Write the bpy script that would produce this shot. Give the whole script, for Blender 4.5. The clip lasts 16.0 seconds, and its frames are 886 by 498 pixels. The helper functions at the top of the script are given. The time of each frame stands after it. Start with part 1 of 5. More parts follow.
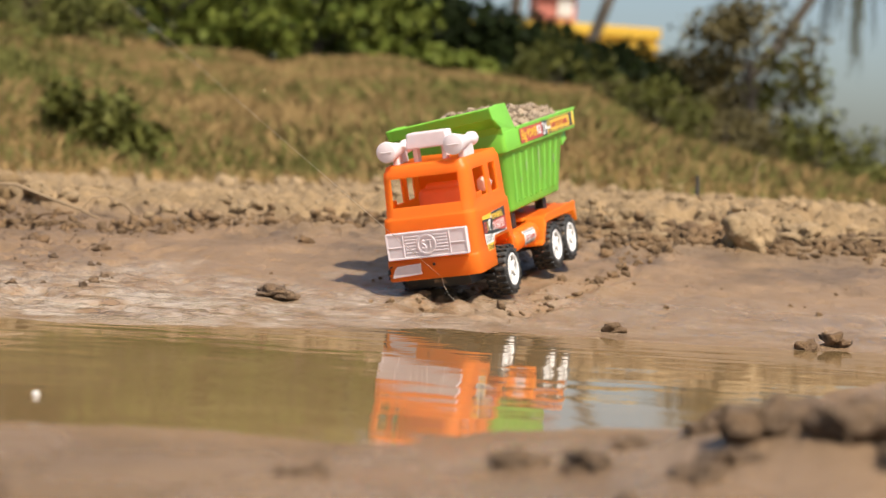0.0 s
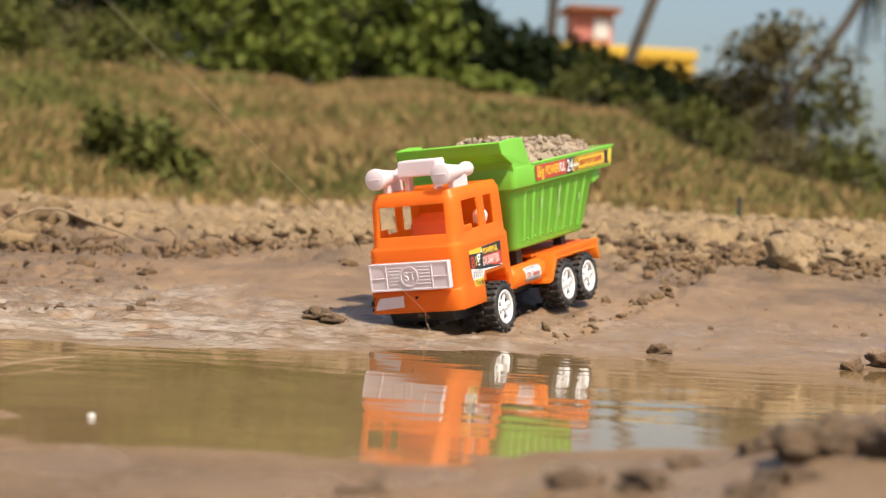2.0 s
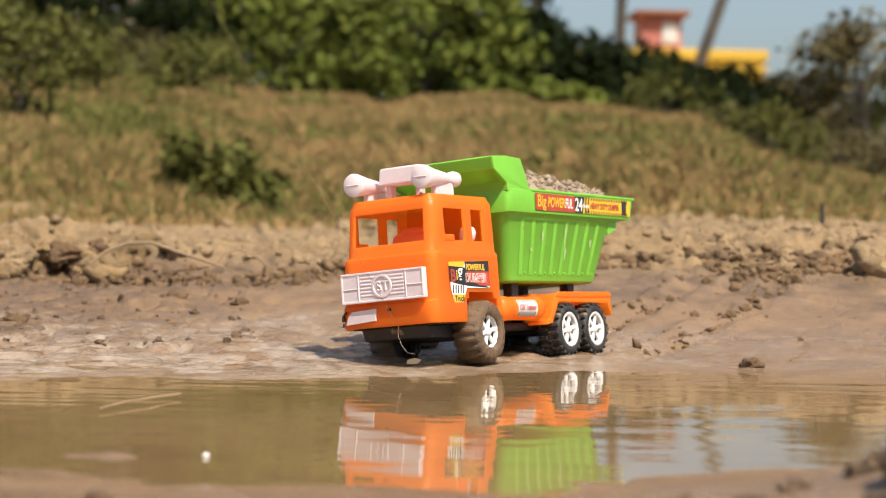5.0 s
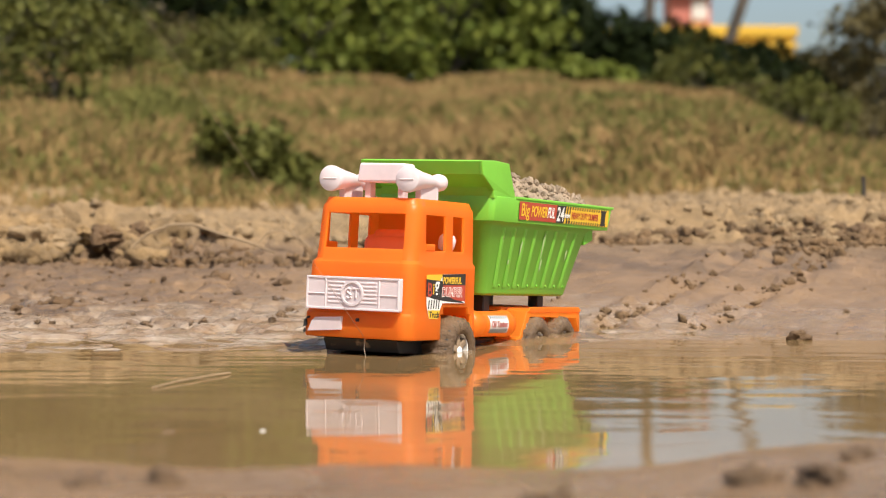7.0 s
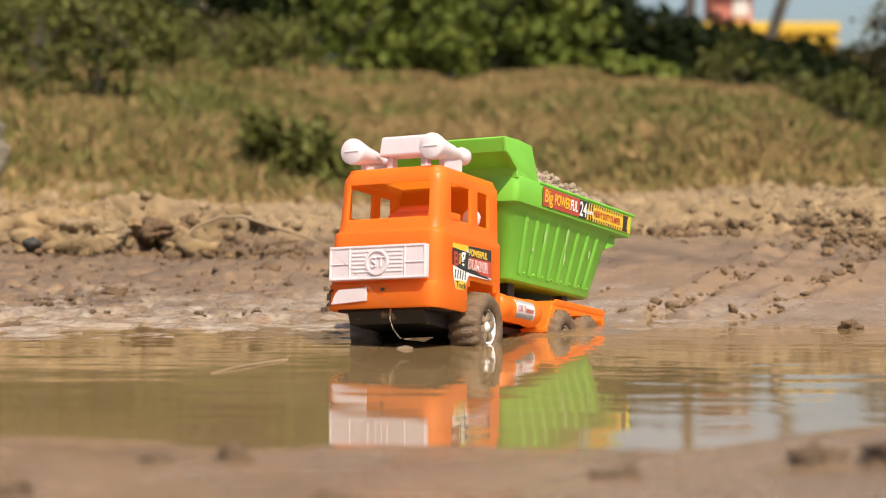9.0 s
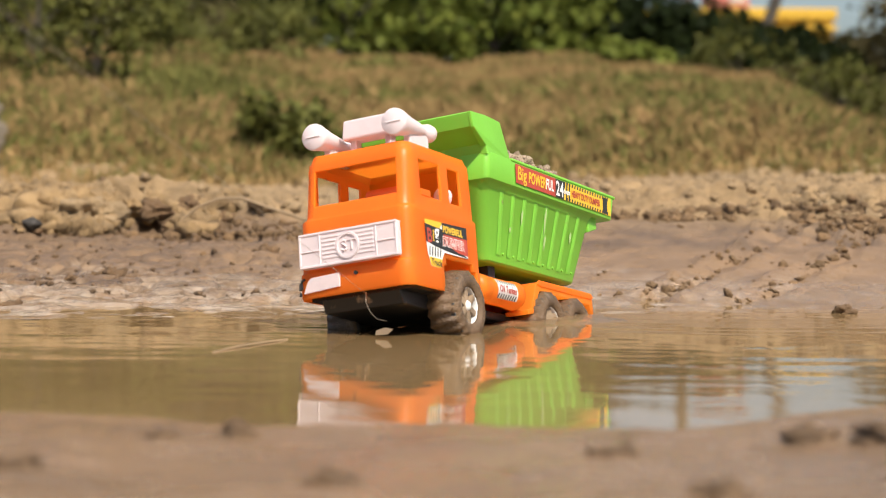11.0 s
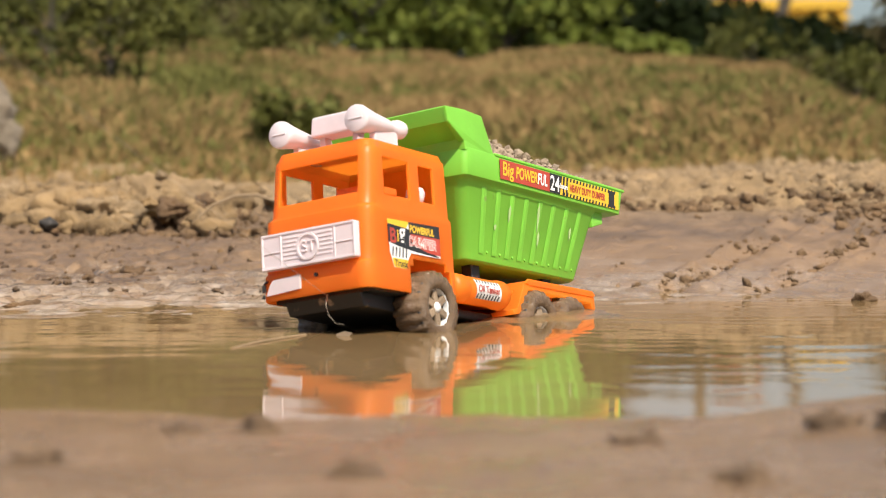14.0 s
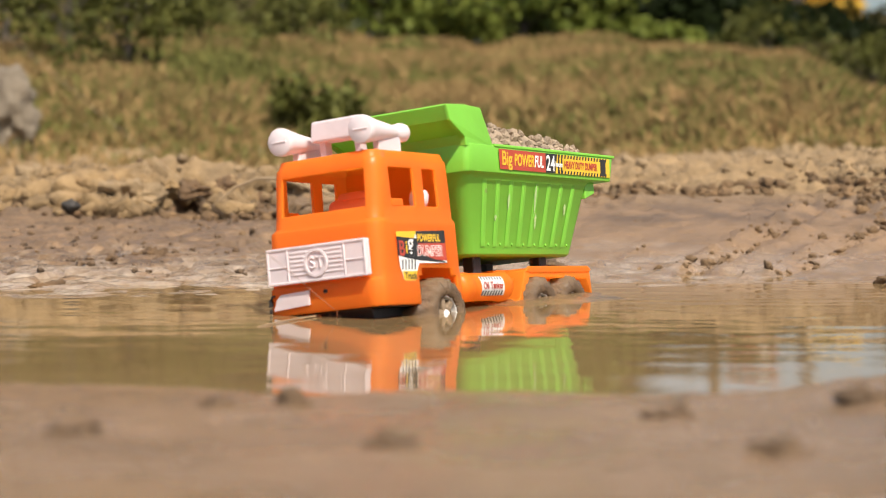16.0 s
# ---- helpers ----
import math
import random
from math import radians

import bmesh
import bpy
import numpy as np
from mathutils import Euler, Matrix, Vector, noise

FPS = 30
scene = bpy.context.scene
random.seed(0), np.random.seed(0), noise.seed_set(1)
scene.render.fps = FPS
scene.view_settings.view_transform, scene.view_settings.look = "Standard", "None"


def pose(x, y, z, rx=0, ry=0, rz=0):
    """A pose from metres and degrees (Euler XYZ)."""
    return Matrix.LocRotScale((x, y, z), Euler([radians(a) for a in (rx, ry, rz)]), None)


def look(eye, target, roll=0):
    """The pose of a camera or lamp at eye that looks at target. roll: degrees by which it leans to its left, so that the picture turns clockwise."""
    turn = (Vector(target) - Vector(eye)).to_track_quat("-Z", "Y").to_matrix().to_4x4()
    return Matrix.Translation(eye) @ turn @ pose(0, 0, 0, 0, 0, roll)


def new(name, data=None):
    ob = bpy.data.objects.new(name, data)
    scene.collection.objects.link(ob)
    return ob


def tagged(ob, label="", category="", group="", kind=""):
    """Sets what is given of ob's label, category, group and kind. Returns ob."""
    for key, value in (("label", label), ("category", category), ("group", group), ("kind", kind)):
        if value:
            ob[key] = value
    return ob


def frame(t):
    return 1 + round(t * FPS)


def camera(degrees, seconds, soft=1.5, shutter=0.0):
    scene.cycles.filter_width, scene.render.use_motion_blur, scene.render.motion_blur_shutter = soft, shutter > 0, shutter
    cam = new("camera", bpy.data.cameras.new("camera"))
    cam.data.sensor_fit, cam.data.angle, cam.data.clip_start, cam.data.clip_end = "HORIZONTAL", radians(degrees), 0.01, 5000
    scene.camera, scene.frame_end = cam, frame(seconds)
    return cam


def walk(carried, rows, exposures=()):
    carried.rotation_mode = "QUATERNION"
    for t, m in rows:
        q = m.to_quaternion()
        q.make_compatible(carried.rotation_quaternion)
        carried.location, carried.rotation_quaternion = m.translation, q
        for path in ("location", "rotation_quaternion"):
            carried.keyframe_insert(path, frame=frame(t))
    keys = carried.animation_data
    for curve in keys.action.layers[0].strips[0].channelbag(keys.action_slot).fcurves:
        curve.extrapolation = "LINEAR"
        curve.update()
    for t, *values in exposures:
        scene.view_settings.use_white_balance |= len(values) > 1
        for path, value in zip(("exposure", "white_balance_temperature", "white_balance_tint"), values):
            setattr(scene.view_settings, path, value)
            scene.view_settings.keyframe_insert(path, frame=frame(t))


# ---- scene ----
cam = camera(25.25, 16.0, soft=1.0)
cam.data.dof.use_dof = True
cam.data.dof.focus_distance = 1.96
cam.data.dof.aperture_fstop = 7.8
CAMERA_ROWS = [
    (0, 0.0474, 0.0340, 0.1445, 88.171, -3.573, -4.801),
    (0.5, 0.0511, 0.0270, 0.1441, 89.593, -3.080, -5.193),
    (1, 0.0447, 0.0263, 0.1386, 89.011, -3.411, -4.563),
    (1.5, 0.0440, 0.0272, 0.1391, 88.941, -3.468, -4.227),
    (2, 0.0379, 0.0265, 0.1435, 88.773, -3.251, -3.742),
    (2.5, 0.0303, 0.0266, 0.1465, 89.286, -2.972, -3.070),
    (3, 0.0322, 0.0199, 0.1435, 88.686, -2.528, -2.724),
    (3.5, 0.0304, 0.0137, 0.1468, 88.243, -1.750, -2.429),
    (4, 0.0262, 0.0178, 0.1517, 89.130, -1.564, -2.125),
    (4.5, 0.0218, 0.0156, 0.1497, 88.597, -1.128, -1.731),
    (5, 0.0206, 0.0026, 0.1575, 89.002, -1.133, -1.600),
    (7.5, 0.0028, 0.0071, 0.1500, 88.203, -0.045, -0.413),
    (8, 0.0000, 0.0000, 0.1470, 88.037, 0.000, 0.000),
    (8.5, -0.0040, -0.0022, 0.1454, 88.418, -0.142, 0.308),
    (11, -0.0095, -0.0231, 0.1438, 87.904, -0.668, 0.313),
    (11.5, 0.0086, -0.0040, 0.1463, 87.875, -0.100, -0.514),
    (12, 0.0007, -0.0078, 0.1453, 87.809, 0.107, -0.179),
    (12.5, -0.0002, -0.0125, 0.1446, 87.712, 0.246, 0.124),
    (13, -0.0031, -0.0145, 0.1423, 87.658, 0.314, 0.326),
    (13.5, -0.0101, -0.0193, 0.1385, 87.585, 0.064, 0.557),
    (14, -0.0112, -0.0188, 0.1408, 87.788, 0.188, 0.741),
    (14.5, -0.0149, -0.0192, 0.1473, 88.050, 0.306, 0.706),
    (15, -0.0179, -0.0229, 0.1449, 88.048, 0.060, 0.870),
    (15.5, -0.0197, -0.0267, 0.1384, 87.615, -0.060, 1.072),
    (16, -0.0201, -0.0264, 0.1353, 87.418, 0.043, 1.164),
]
walk(cam, [(t, pose(*p)) for t, *p in CAMERA_ROWS])
scene.view_settings.exposure = 0.68

# ---- light ----
SUN_AZ, SUN_EL = radians(152), radians(56)   # clockwise from +y
world = bpy.data.worlds.new("sky")
scene.world = world
world.use_nodes = True
wn = world.node_tree
sky = wn.nodes.new("ShaderNodeTexSky")
sky.sky_type, sky.sun_disc = "NISHITA", False
sky.sun_elevation, sky.sun_rotation = SUN_EL, SUN_AZ
sky.air_density, sky.dust_density, sky.ozone_density = 1.0, 3.2, 1.0
wn.links.new(sky.outputs[0], wn.nodes["Background"].inputs[0])
wn.nodes["Background"].inputs[1].default_value = 0.094
sun = new("sun", bpy.data.lights.new("sun", "SUN"))
sun.data.energy, sun.data.angle, sun.data.color = 4.4, radians(0.55), (1.0, 0.92, 0.80)
to_sun = Vector((math.sin(SUN_AZ) * math.cos(SUN_EL), math.cos(SUN_AZ) * math.cos(SUN_EL), math.sin(SUN_EL)))
sun.matrix_world = look(to_sun * 20, (0, 0, 0))


# ---- materials ----
def mat(name):
    m = bpy.data.materials.new(name)
    m.use_nodes = True
    return m, m.node_tree.nodes, m.node_tree.links, m.node_tree.nodes["Principled BSDF"]


def mixer(n, l, fac, a, b):
    """A colour mix; each of a and b is a colour or a socket."""
    x = n.new("ShaderNodeMix")
    x.data_type = "RGBA"
    for i, v in ((6, a), (7, b)):
        if isinstance(v, tuple):
            x.inputs[i].default_value = (*v, 1)
        else:
            l.new(v, x.inputs[i])
    if isinstance(fac, float):
        x.inputs[0].default_value = fac
    else:
        l.new(fac, x.inputs[0])
    return x.outputs[2]


def grain(n, l, scale, detail=4.0, lo=0.35, hi=0.65, rough=0.6, space="Object"):
    """Noise stretched to 0..1 between lo and hi."""
    c, t, r = n.new("ShaderNodeTexCoord"), n.new("ShaderNodeTexNoise"), n.new("ShaderNodeMapRange")
    l.new(c.outputs[space], t.inputs["Vector"])
    t.inputs["Scale"].default_value, t.inputs["Detail"].default_value, t.inputs["Roughness"].default_value = scale, detail, rough
    r.inputs[1].default_value, r.inputs[2].default_value = lo, hi
    l.new(t.outputs[0], r.inputs[0])
    return r.outputs[0]


def relief(n, l, b, height, strength, distance):
    x = n.new("ShaderNodeBump")
    x.inputs["Strength"].default_value, x.inputs["Distance"].default_value = strength, distance
    l.new(height, x.inputs["Height"])
    l.new(x.outputs[0], b.inputs["Normal"])


def plain(name, base, rough=0.5, dirt=(0.30, 0.21, 0.13), dirty=0.0, scale=60.0, thin=0.0, spread=0.12, bump=(0.12, 0.0006)):
    """Plastic, paint and the like: a colour with slight mottling and patches of dried mud."""
    m, n, l, b = mat(name)
    low = tuple(c * (1 - spread) for c in base)
    col = mixer(n, l, grain(n, l, scale * 0.5), low, base)
    if dirty > 0:
        patch = grain(n, l, scale, 6.0, 0.68 - 0.3 * dirty, 0.78 - 0.3 * dirty)
        col = mixer(n, l, patch, col, dirt)
        rr = n.new("ShaderNodeMapRange")
        rr.inputs[3].default_value, rr.inputs[4].default_value = rough, 0.85
        l.new(patch, rr.inputs[0])
        l.new(rr.outputs[0], b.inputs["Roughness"])
    else:
        b.inputs["Roughness"].default_value = rough
    l.new(col, b.inputs["Base Color"])
    relief(n, l, b, grain(n, l, scale * 6, 5.0, 0.3, 0.7, 0.65), *bump)
    if thin > 0:
        tr, mx = n.new("ShaderNodeBsdfTranslucent"), n.new("ShaderNodeMixShader")
        tr.inputs[0].default_value = (*(min(1.0, c ** 0.6 * 1.15) for c in base), 1)
        mx.inputs[0].default_value = thin
        l.new(b.outputs[0], mx.inputs[1])
        l.new(tr.outputs[0], mx.inputs[2])
        l.new(mx.outputs[0], n["Material Output"].inputs[0])
    return m


def leafy(name, a, b_, rough=0.6, sheen=0.2):
    m, n, l, b = mat(name)
    g = n.new("ShaderNodeNewGeometry")
    col = mixer(n, l, g.outputs["Random Per Island"], a, b_)
    col = mixer(n, l, grain(n, l, 1.3, 3.0), col, tuple(0.5 * (x + y) for x, y in zip(a, b_)))
    l.new(col, b.inputs["Base Color"])
    b.inputs["Roughness"].default_value = rough
    b.inputs["Specular IOR Level"].default_value = sheen
    return m


ORANGE = plain("orange_plastic", (1.0, 0.29, 0.036), 0.36, dirty=0.10, scale=45, thin=0.64)
PEACH = plain("peach_plastic", (0.90, 0.30, 0.12), 0.45, thin=0.35)
GREEN = plain("green_plastic", (0.24, 0.62, 0.065), 0.36, dirty=0.06, scale=38, thin=0.25)
WHITE = plain("white_plastic", (0.80, 0.71, 0.72), 0.42, dirty=0.05, scale=70, thin=0.25)
RIM = plain("white_rim", (0.78, 0.77, 0.75), 0.4, dirty=0.3, scale=70)
BLACK = plain("black_plastic", (0.018, 0.017, 0.017), 0.5, dirty=0.25, scale=60)
TYRE = plain("tyre_rubber", (0.022, 0.021, 0.02), 0.62, dirty=0.42, scale=80)
S_YELLOW = plain("sticker_yellow", (0.76, 0.47, 0.03), 0.35)
S_RED = plain("sticker_red", (0.42, 0.055, 0.03), 0.35)
SCRAP = plain("dirty_paper", (0.26, 0.19, 0.12), 0.6, dirty=0.4, scale=60)
S_BLACK = plain("sticker_black", (0.02, 0.02, 0.02), 0.35)
S_WHITE = plain("sticker_white", (0.80, 0.79, 0.76), 0.4, dirty=0.08)
SCRATCH = plain("scuffed_plastic", (0.36, 0.52, 0.20), 0.6)
STRING = plain("nylon_string", (0.46, 0.39, 0.30), 0.5)
WOOD = plain("dry_wood", (0.30, 0.21, 0.12), 0.8, scale=30, spread=0.4)
BARK = plain("bark", (0.085, 0.07, 0.055), 0.9, scale=4, spread=0.5)
YELLOW_WALL = plain("yellow_wall", (0.60, 0.37, 0.03), 0.7, scale=1.2, spread=0.2)
RED_WALL = plain("red_wall", (0.44, 0.15, 0.12), 0.7, scale=1.2, spread=0.2)
PALE_WALL = plain("pale_wall", (0.6, 0.58, 0.56), 0.7, scale=1.2)
ROOF_BROWN = plain("roof_brown", (0.26, 0.10, 0.05), 0.8, scale=1.2)
DARK_PANE = plain("dark_pane", (0.10, 0.11, 0.12), 0.2)
PALE_STONE = plain("pale_stone", (0.26, 0.21, 0.15), 0.85, scale=6, spread=0.35, bump=(0.8, 0.02))
DARK_STONE = plain("dark_stone", (0.030, 0.025, 0.02), 0.7, scale=40, spread=0.4)


def soil(name, dry, wet, clod=False):
    """Mud below, dry crumbly soil above: the change follows the height over the water."""
    m, n, l, b = mat(name)
    geo, sep = n.new("ShaderNodeNewGeometry"), n.new("ShaderNodeSeparateXYZ")
    l.new(geo.outputs["Position"], sep.inputs[0])
    wob, h = grain(n, l, 7.0, 5.0, 0.0, 1.0, space="Object"), n.new("ShaderNodeMath")
    h.operation = "MULTIPLY_ADD"
    l.new(wob, h.inputs[0])
    h.inputs[1].default_value = 0.05
    l.new(sep.outputs[2], h.inputs[2])
    up, near = n.new("ShaderNodeMapRange"), n.new("ShaderNodeMapRange")
    up.inputs[1].default_value, up.inputs[2].default_value = 0.085, 0.118
    near.inputs[1].default_value, near.inputs[2].default_value = 0.030, 0.058
    l.new(h.outputs[0], up.inputs[0])
    l.new(h.outputs[0], near.inputs[0])
    mott = mixer(n, l, grain(n, l, 22.0, 6.0), tuple(c * 0.62 for c in dry), tuple(c * 1.12 for c in dry))
    wmott = mixer(n, l, grain(n, l, 9.0, 6.0), tuple(c * 0.75 for c in wet), wet)
    wmott = mixer(n, l, grain(n, l, 160.0, 3.0, 0.55, 0.8), wmott, tuple(c * 0.7 for c in wet))
    damp, fade = n.new("ShaderNodeMapRange"), n.new("ShaderNodeMapRange")
    damp.inputs[1].default_value, damp.inputs[2].default_value = 0.062, 0.084
    fade.inputs[1].default_value, fade.inputs[2].default_value = 0.128, 0.092
    l.new(h.outputs[0], damp.inputs[0])
    l.new(h.outputs[0], fade.inputs[0])
    band = n.new("ShaderNodeMath")
    band.operation = "MULTIPLY"
    l.new(damp.outputs[0], band.inputs[0])
    l.new(fade.outputs[0], band.inputs[1])
    band2 = n.new("ShaderNodeMath")
    band2.operation = "MULTIPLY"
    l.new(band.outputs[0], band2.inputs[0])
    l.new(grain(n, l, 14.0, 5.0, 0.38, 0.58), band2.inputs[1])
    # pale silt left by the water, with the wet film's sky glare painted in
    silt_glare, lowly = n.new("ShaderNodeMath"), n.new("ShaderNodeMath")
    lowly.operation, silt_glare.operation = "SUBTRACT", "MULTIPLY"
    lowly.inputs[0].default_value = 1.0
    washed = n.new("ShaderNodeMapRange")
    washed.inputs[1].default_value, washed.inputs[2].default_value = 0.032, 0.052
    l.new(h.outputs[0], washed.inputs[0])
    l.new(washed.outputs[0], lowly.inputs[1])
    l.new(lowly.outputs[0], silt_glare.inputs[0])
    l.new(grain(n, l, 15.0, 9.0, 0.40, 0.62, 0.7), silt_glare.inputs[1])
    beyond, silt_glare2 = n.new("ShaderNodeMapRange"), n.new("ShaderNodeMath")
    beyond.inputs[1].default_value, beyond.inputs[2].default_value = 1.6, 1.8
    l.new(sep.outputs[1], beyond.inputs[0])
    silt_glare2.operation = "MULTIPLY"
    l.new(silt_glare.outputs[0], silt_glare2.inputs[0])
    l.new(beyond.outputs[0], silt_glare2.inputs[1])
    leftward, silt_glare3 = n.new("ShaderNodeMapRange"), n.new("ShaderNodeMath")
    leftward.inputs[1].default_value, leftward.inputs[2].default_value = 0.45, 0.05
    leftward.inputs[3].default_value = 0.25
    l.new(sep.outputs[0], leftward.inputs[0])
    silt_glare3.operation = "MULTIPLY"
    l.new(silt_glare2.outputs[0], silt_glare3.inputs[0])
    l.new(leftward.outputs[0], silt_glare3.inputs[1])
    wmott = mixer(n, l, silt_glare3.outputs[0], wmott, (0.44, 0.355, 0.27))
    # darker trodden mud towards one end of the bank
    masks = []
    for axis, lo, hi in ((0, -0.10, -0.36), (1, 2.15, 2.35)):
        r = n.new("ShaderNodeMapRange")
        r.inputs[1].default_value, r.inputs[2].default_value = lo, hi
        l.new(sep.outputs[axis], r.inputs[0])
        masks.append(r.outputs[0])
    masks.append(grain(n, l, 34.0, 7.0, 0.40, 0.58, 0.7))
    trod = masks[0]
    for other in masks[1:]:
        x = n.new("ShaderNodeMath")
        x.operation = "MULTIPLY"
        l.new(trod, x.inputs[0])
        l.new(other, x.inputs[1])
        trod = x.outputs[0]
    wmott = mixer(n, l, trod, wmott, (0.135, 0.085, 0.048))
    turf = n.new("ShaderNodeMapRange")
    turf.inputs[1].default_value, turf.inputs[2].default_value = 0.17, 0.32
    l.new(h.outputs[0], turf.inputs[0])
    sward = mixer(n, l, grain(n, l, 1.6, 5.0), (0.15, 0.125, 0.042), (0.27, 0.19, 0.078))
    l.new(mixer(n, l, turf.outputs[0], mixer(n, l, band2.outputs[0], mixer(n, l, up.outputs[0], wmott, mott), (0.13, 0.082, 0.045)), sward), b.inputs["Base Color"])
    r1, r2 = n.new("ShaderNodeMapRange"), n.new("ShaderNodeMapRange")
    r1.inputs[3].default_value, r1.inputs[4].default_value = 0.10, 0.5
    l.new(near.outputs[0], r1.inputs[0])
    mx = n.new("ShaderNodeMath")
    mx.operation = "MAXIMUM"
    r2.inputs[3].default_value, r2.inputs[4].default_value = 0.0, 0.95
    l.new(up.outputs[0], r2.inputs[0])
    l.new(r1.outputs[0], mx.inputs[0])
    l.new(r2.outputs[0], mx.inputs[1])
    l.new(mx.outputs[0], b.inputs["Roughness"])
    relief(n, l, b, grain(n, l, 95.0, 8.0, 0.2, 0.8, 0.72), 0.75, 0.006)
    return m


SOIL = soil("soil", (0.285, 0.19, 0.095), (0.272, 0.168, 0.088))
CLOD = plain("dry_clod", (0.36, 0.25, 0.135), 0.95, scale=30, spread=0.35, bump=(0.9, 0.003))
CLOD_DARK = plain("damp_clod", (0.20, 0.115, 0.052), 0.85, scale=40, spread=0.45, bump=(0.9, 0.003))
CRUMB = plain("damp_crumb", (0.24, 0.145, 0.068), 0.9, scale=40, spread=0.5, bump=(0.9, 0.003))
CLOD_HEAP = plain("heap_clod", (0.36, 0.235, 0.11), 0.9, scale=40, spread=0.5, bump=(0.9, 0.003))
CLOD_MUD = plain("muddy_clod", (0.185, 0.112, 0.056), 0.6, scale=40, spread=0.45, bump=(0.9, 0.003))
LOAD = plain("dry_soil_load", (0.38, 0.29, 0.20), 0.95, scale=90, spread=0.4, bump=(0.8, 0.0012))


def muddy_water():
    m, n, l, b = mat("muddy_water")
    col = mixer(n, l, grain(n, l, 2.5, 3.0), (0.165, 0.106, 0.046), (0.225, 0.146, 0.070))
    l.new(col, b.inputs["Base Color"])
    b.inputs["Roughness"].default_value, b.inputs["IOR"].default_value = 0.035, 1.33
    c, mp, t = n.new("ShaderNodeTexCoord"), n.new("ShaderNodeMapping"), n.new("ShaderNodeTexNoise")
    mp.inputs["Scale"].default_value = (7.0, 17.0, 1.0)
    l.new(c.outputs["Object"], mp.inputs[0])
    l.new(mp.outputs[0], t.inputs["Vector"])
    t.inputs["Scale"].default_value, t.inputs["Detail"].default_value = 1.0, 2.5
    relief(n, l, b, t.outputs[0], 0.13, 0.005)
    return m


WATER = muddy_water()


# ---- mesh helpers ----
def part(name, bm, material, parent=None, label="", smooth=False):
    me = bpy.data.meshes.new(name)
    bm.to_mesh(me)
    bm.free()
    for mm in (material if isinstance(material, (list, tuple)) else [material]):
        me.materials.append(mm)
    if smooth:
        me.shade_smooth()
    ob = new(name, me)
    ob.parent = parent
    return tagged(ob, label)


def raw(name, verts, faces, material, parent=None, smooth=False):
    me = bpy.data.meshes.new(name)
    me.from_pydata(verts, [], faces)
    me.materials.append(material)
    if smooth:
        me.shade_smooth()
    ob = new(name, me)
    ob.parent = parent
    return ob


def box(x0, x1, y0, y1, z0, z1, bevel=0.0, seg=2, bm=None):
    b = bmesh.new()
    bmesh.ops.create_cube(b, size=1, matrix=Matrix.Translation(((x0 + x1) / 2, (y0 + y1) / 2, (z0 + z1) / 2)) @ Matrix.Diagonal((x1 - x0, y1 - y0, z1 - z0, 1)))
    if bevel:
        bmesh.ops.bevel(b, geom=b.edges[:], offset=bevel, segments=seg, profile=0.5, affect="EDGES")
    return join(bm, b)


def join(a, b):
    """Adds b to a; either may be None."""
    if a is None:
        return b
    me = bpy.data.meshes.new("tmp")
    b.to_mesh(me)
    b.free()
    a.from_mesh(me)
    bpy.data.meshes.remove(me)
    return a


def lathe(profile, m, n=20, bm=None, ring=False):
    """profile: (radius, height) along the local z of m; ring: the profile closes on itself."""
    b = bmesh.new()
    rings = [[b.verts.new(m @ Vector((r * math.cos(2 * math.pi * k / n), r * math.sin(2 * math.pi * k / n), h))) for k in range(n)] for r, h in profile]
    for p, q in zip(rings, rings[1:]):
        for k in range(n):
            b.faces.new((p[k], p[(k + 1) % n], q[(k + 1) % n], q[k]))
    if ring:
        for k in range(n):
            b.faces.new((rings[-1][k], rings[-1][(k + 1) % n], rings[0][(k + 1) % n], rings[0][k]))
    else:
        b.faces.new(rings[0][::-1])
        b.faces.new(rings[-1])
    bmesh.ops.recalc_face_normals(b, faces=b.faces[:])
    return join(bm, b)


def prism(poly, axis, a, b_, bevel=0.0, bm=None):
    """A polygon in the two other axes, drawn out along axis from a to b_."""
    b = bmesh.new()
    def at(p, v):
        return {"x": (v, p[0], p[1]), "y": (p[0], v, p[1]), "z": (p[0], p[1], v)}[axis]
    lo, hi = [b.verts.new(at(p, a)) for p in poly], [b.verts.new(at(p, b_)) for p in poly]
    b.faces.new(lo)
    b.faces.new(hi[::-1])
    for k in range(len(poly)):
        j = (k + 1) % len(poly)
        b.faces.new((lo[k], hi[k], hi[j], lo[j]))
    bmesh.ops.recalc_face_normals(b, faces=b.faces[:])
    if bevel:
        bmesh.ops.bevel(b, geom=b.edges[:], offset=bevel, segments=2, profile=0.5, affect="EDGES")
    return join(bm, b)


def tube(points, radii, n=6, bm=None):
    """A bent rod through points."""
    b = bmesh.new()
    pts = [Vector(p) for p in points]
    rings = []
    for i, p in enumerate(pts):
        d = (pts[min(i + 1, len(pts) - 1)] - pts[max(i - 1, 0)]).normalized()
        q = d.to_track_quat("Z", "Y")
        r = radii[i] if isinstance(radii, (list, tuple)) else radii
        rings.append([b.verts.new(p + q @ Vector((r * math.cos(2 * math.pi * k / n), r * math.sin(2 * math.pi * k / n), 0))) for k in range(n)])
    for p, q in zip(rings, rings[1:]):
        for k in range(n):
            b.faces.new((p[k], p[(k + 1) % n], q[(k + 1) % n], q[k]))
    b.faces.new(rings[0][::-1])
    b.faces.new(rings[-1])
    return join(bm, b)


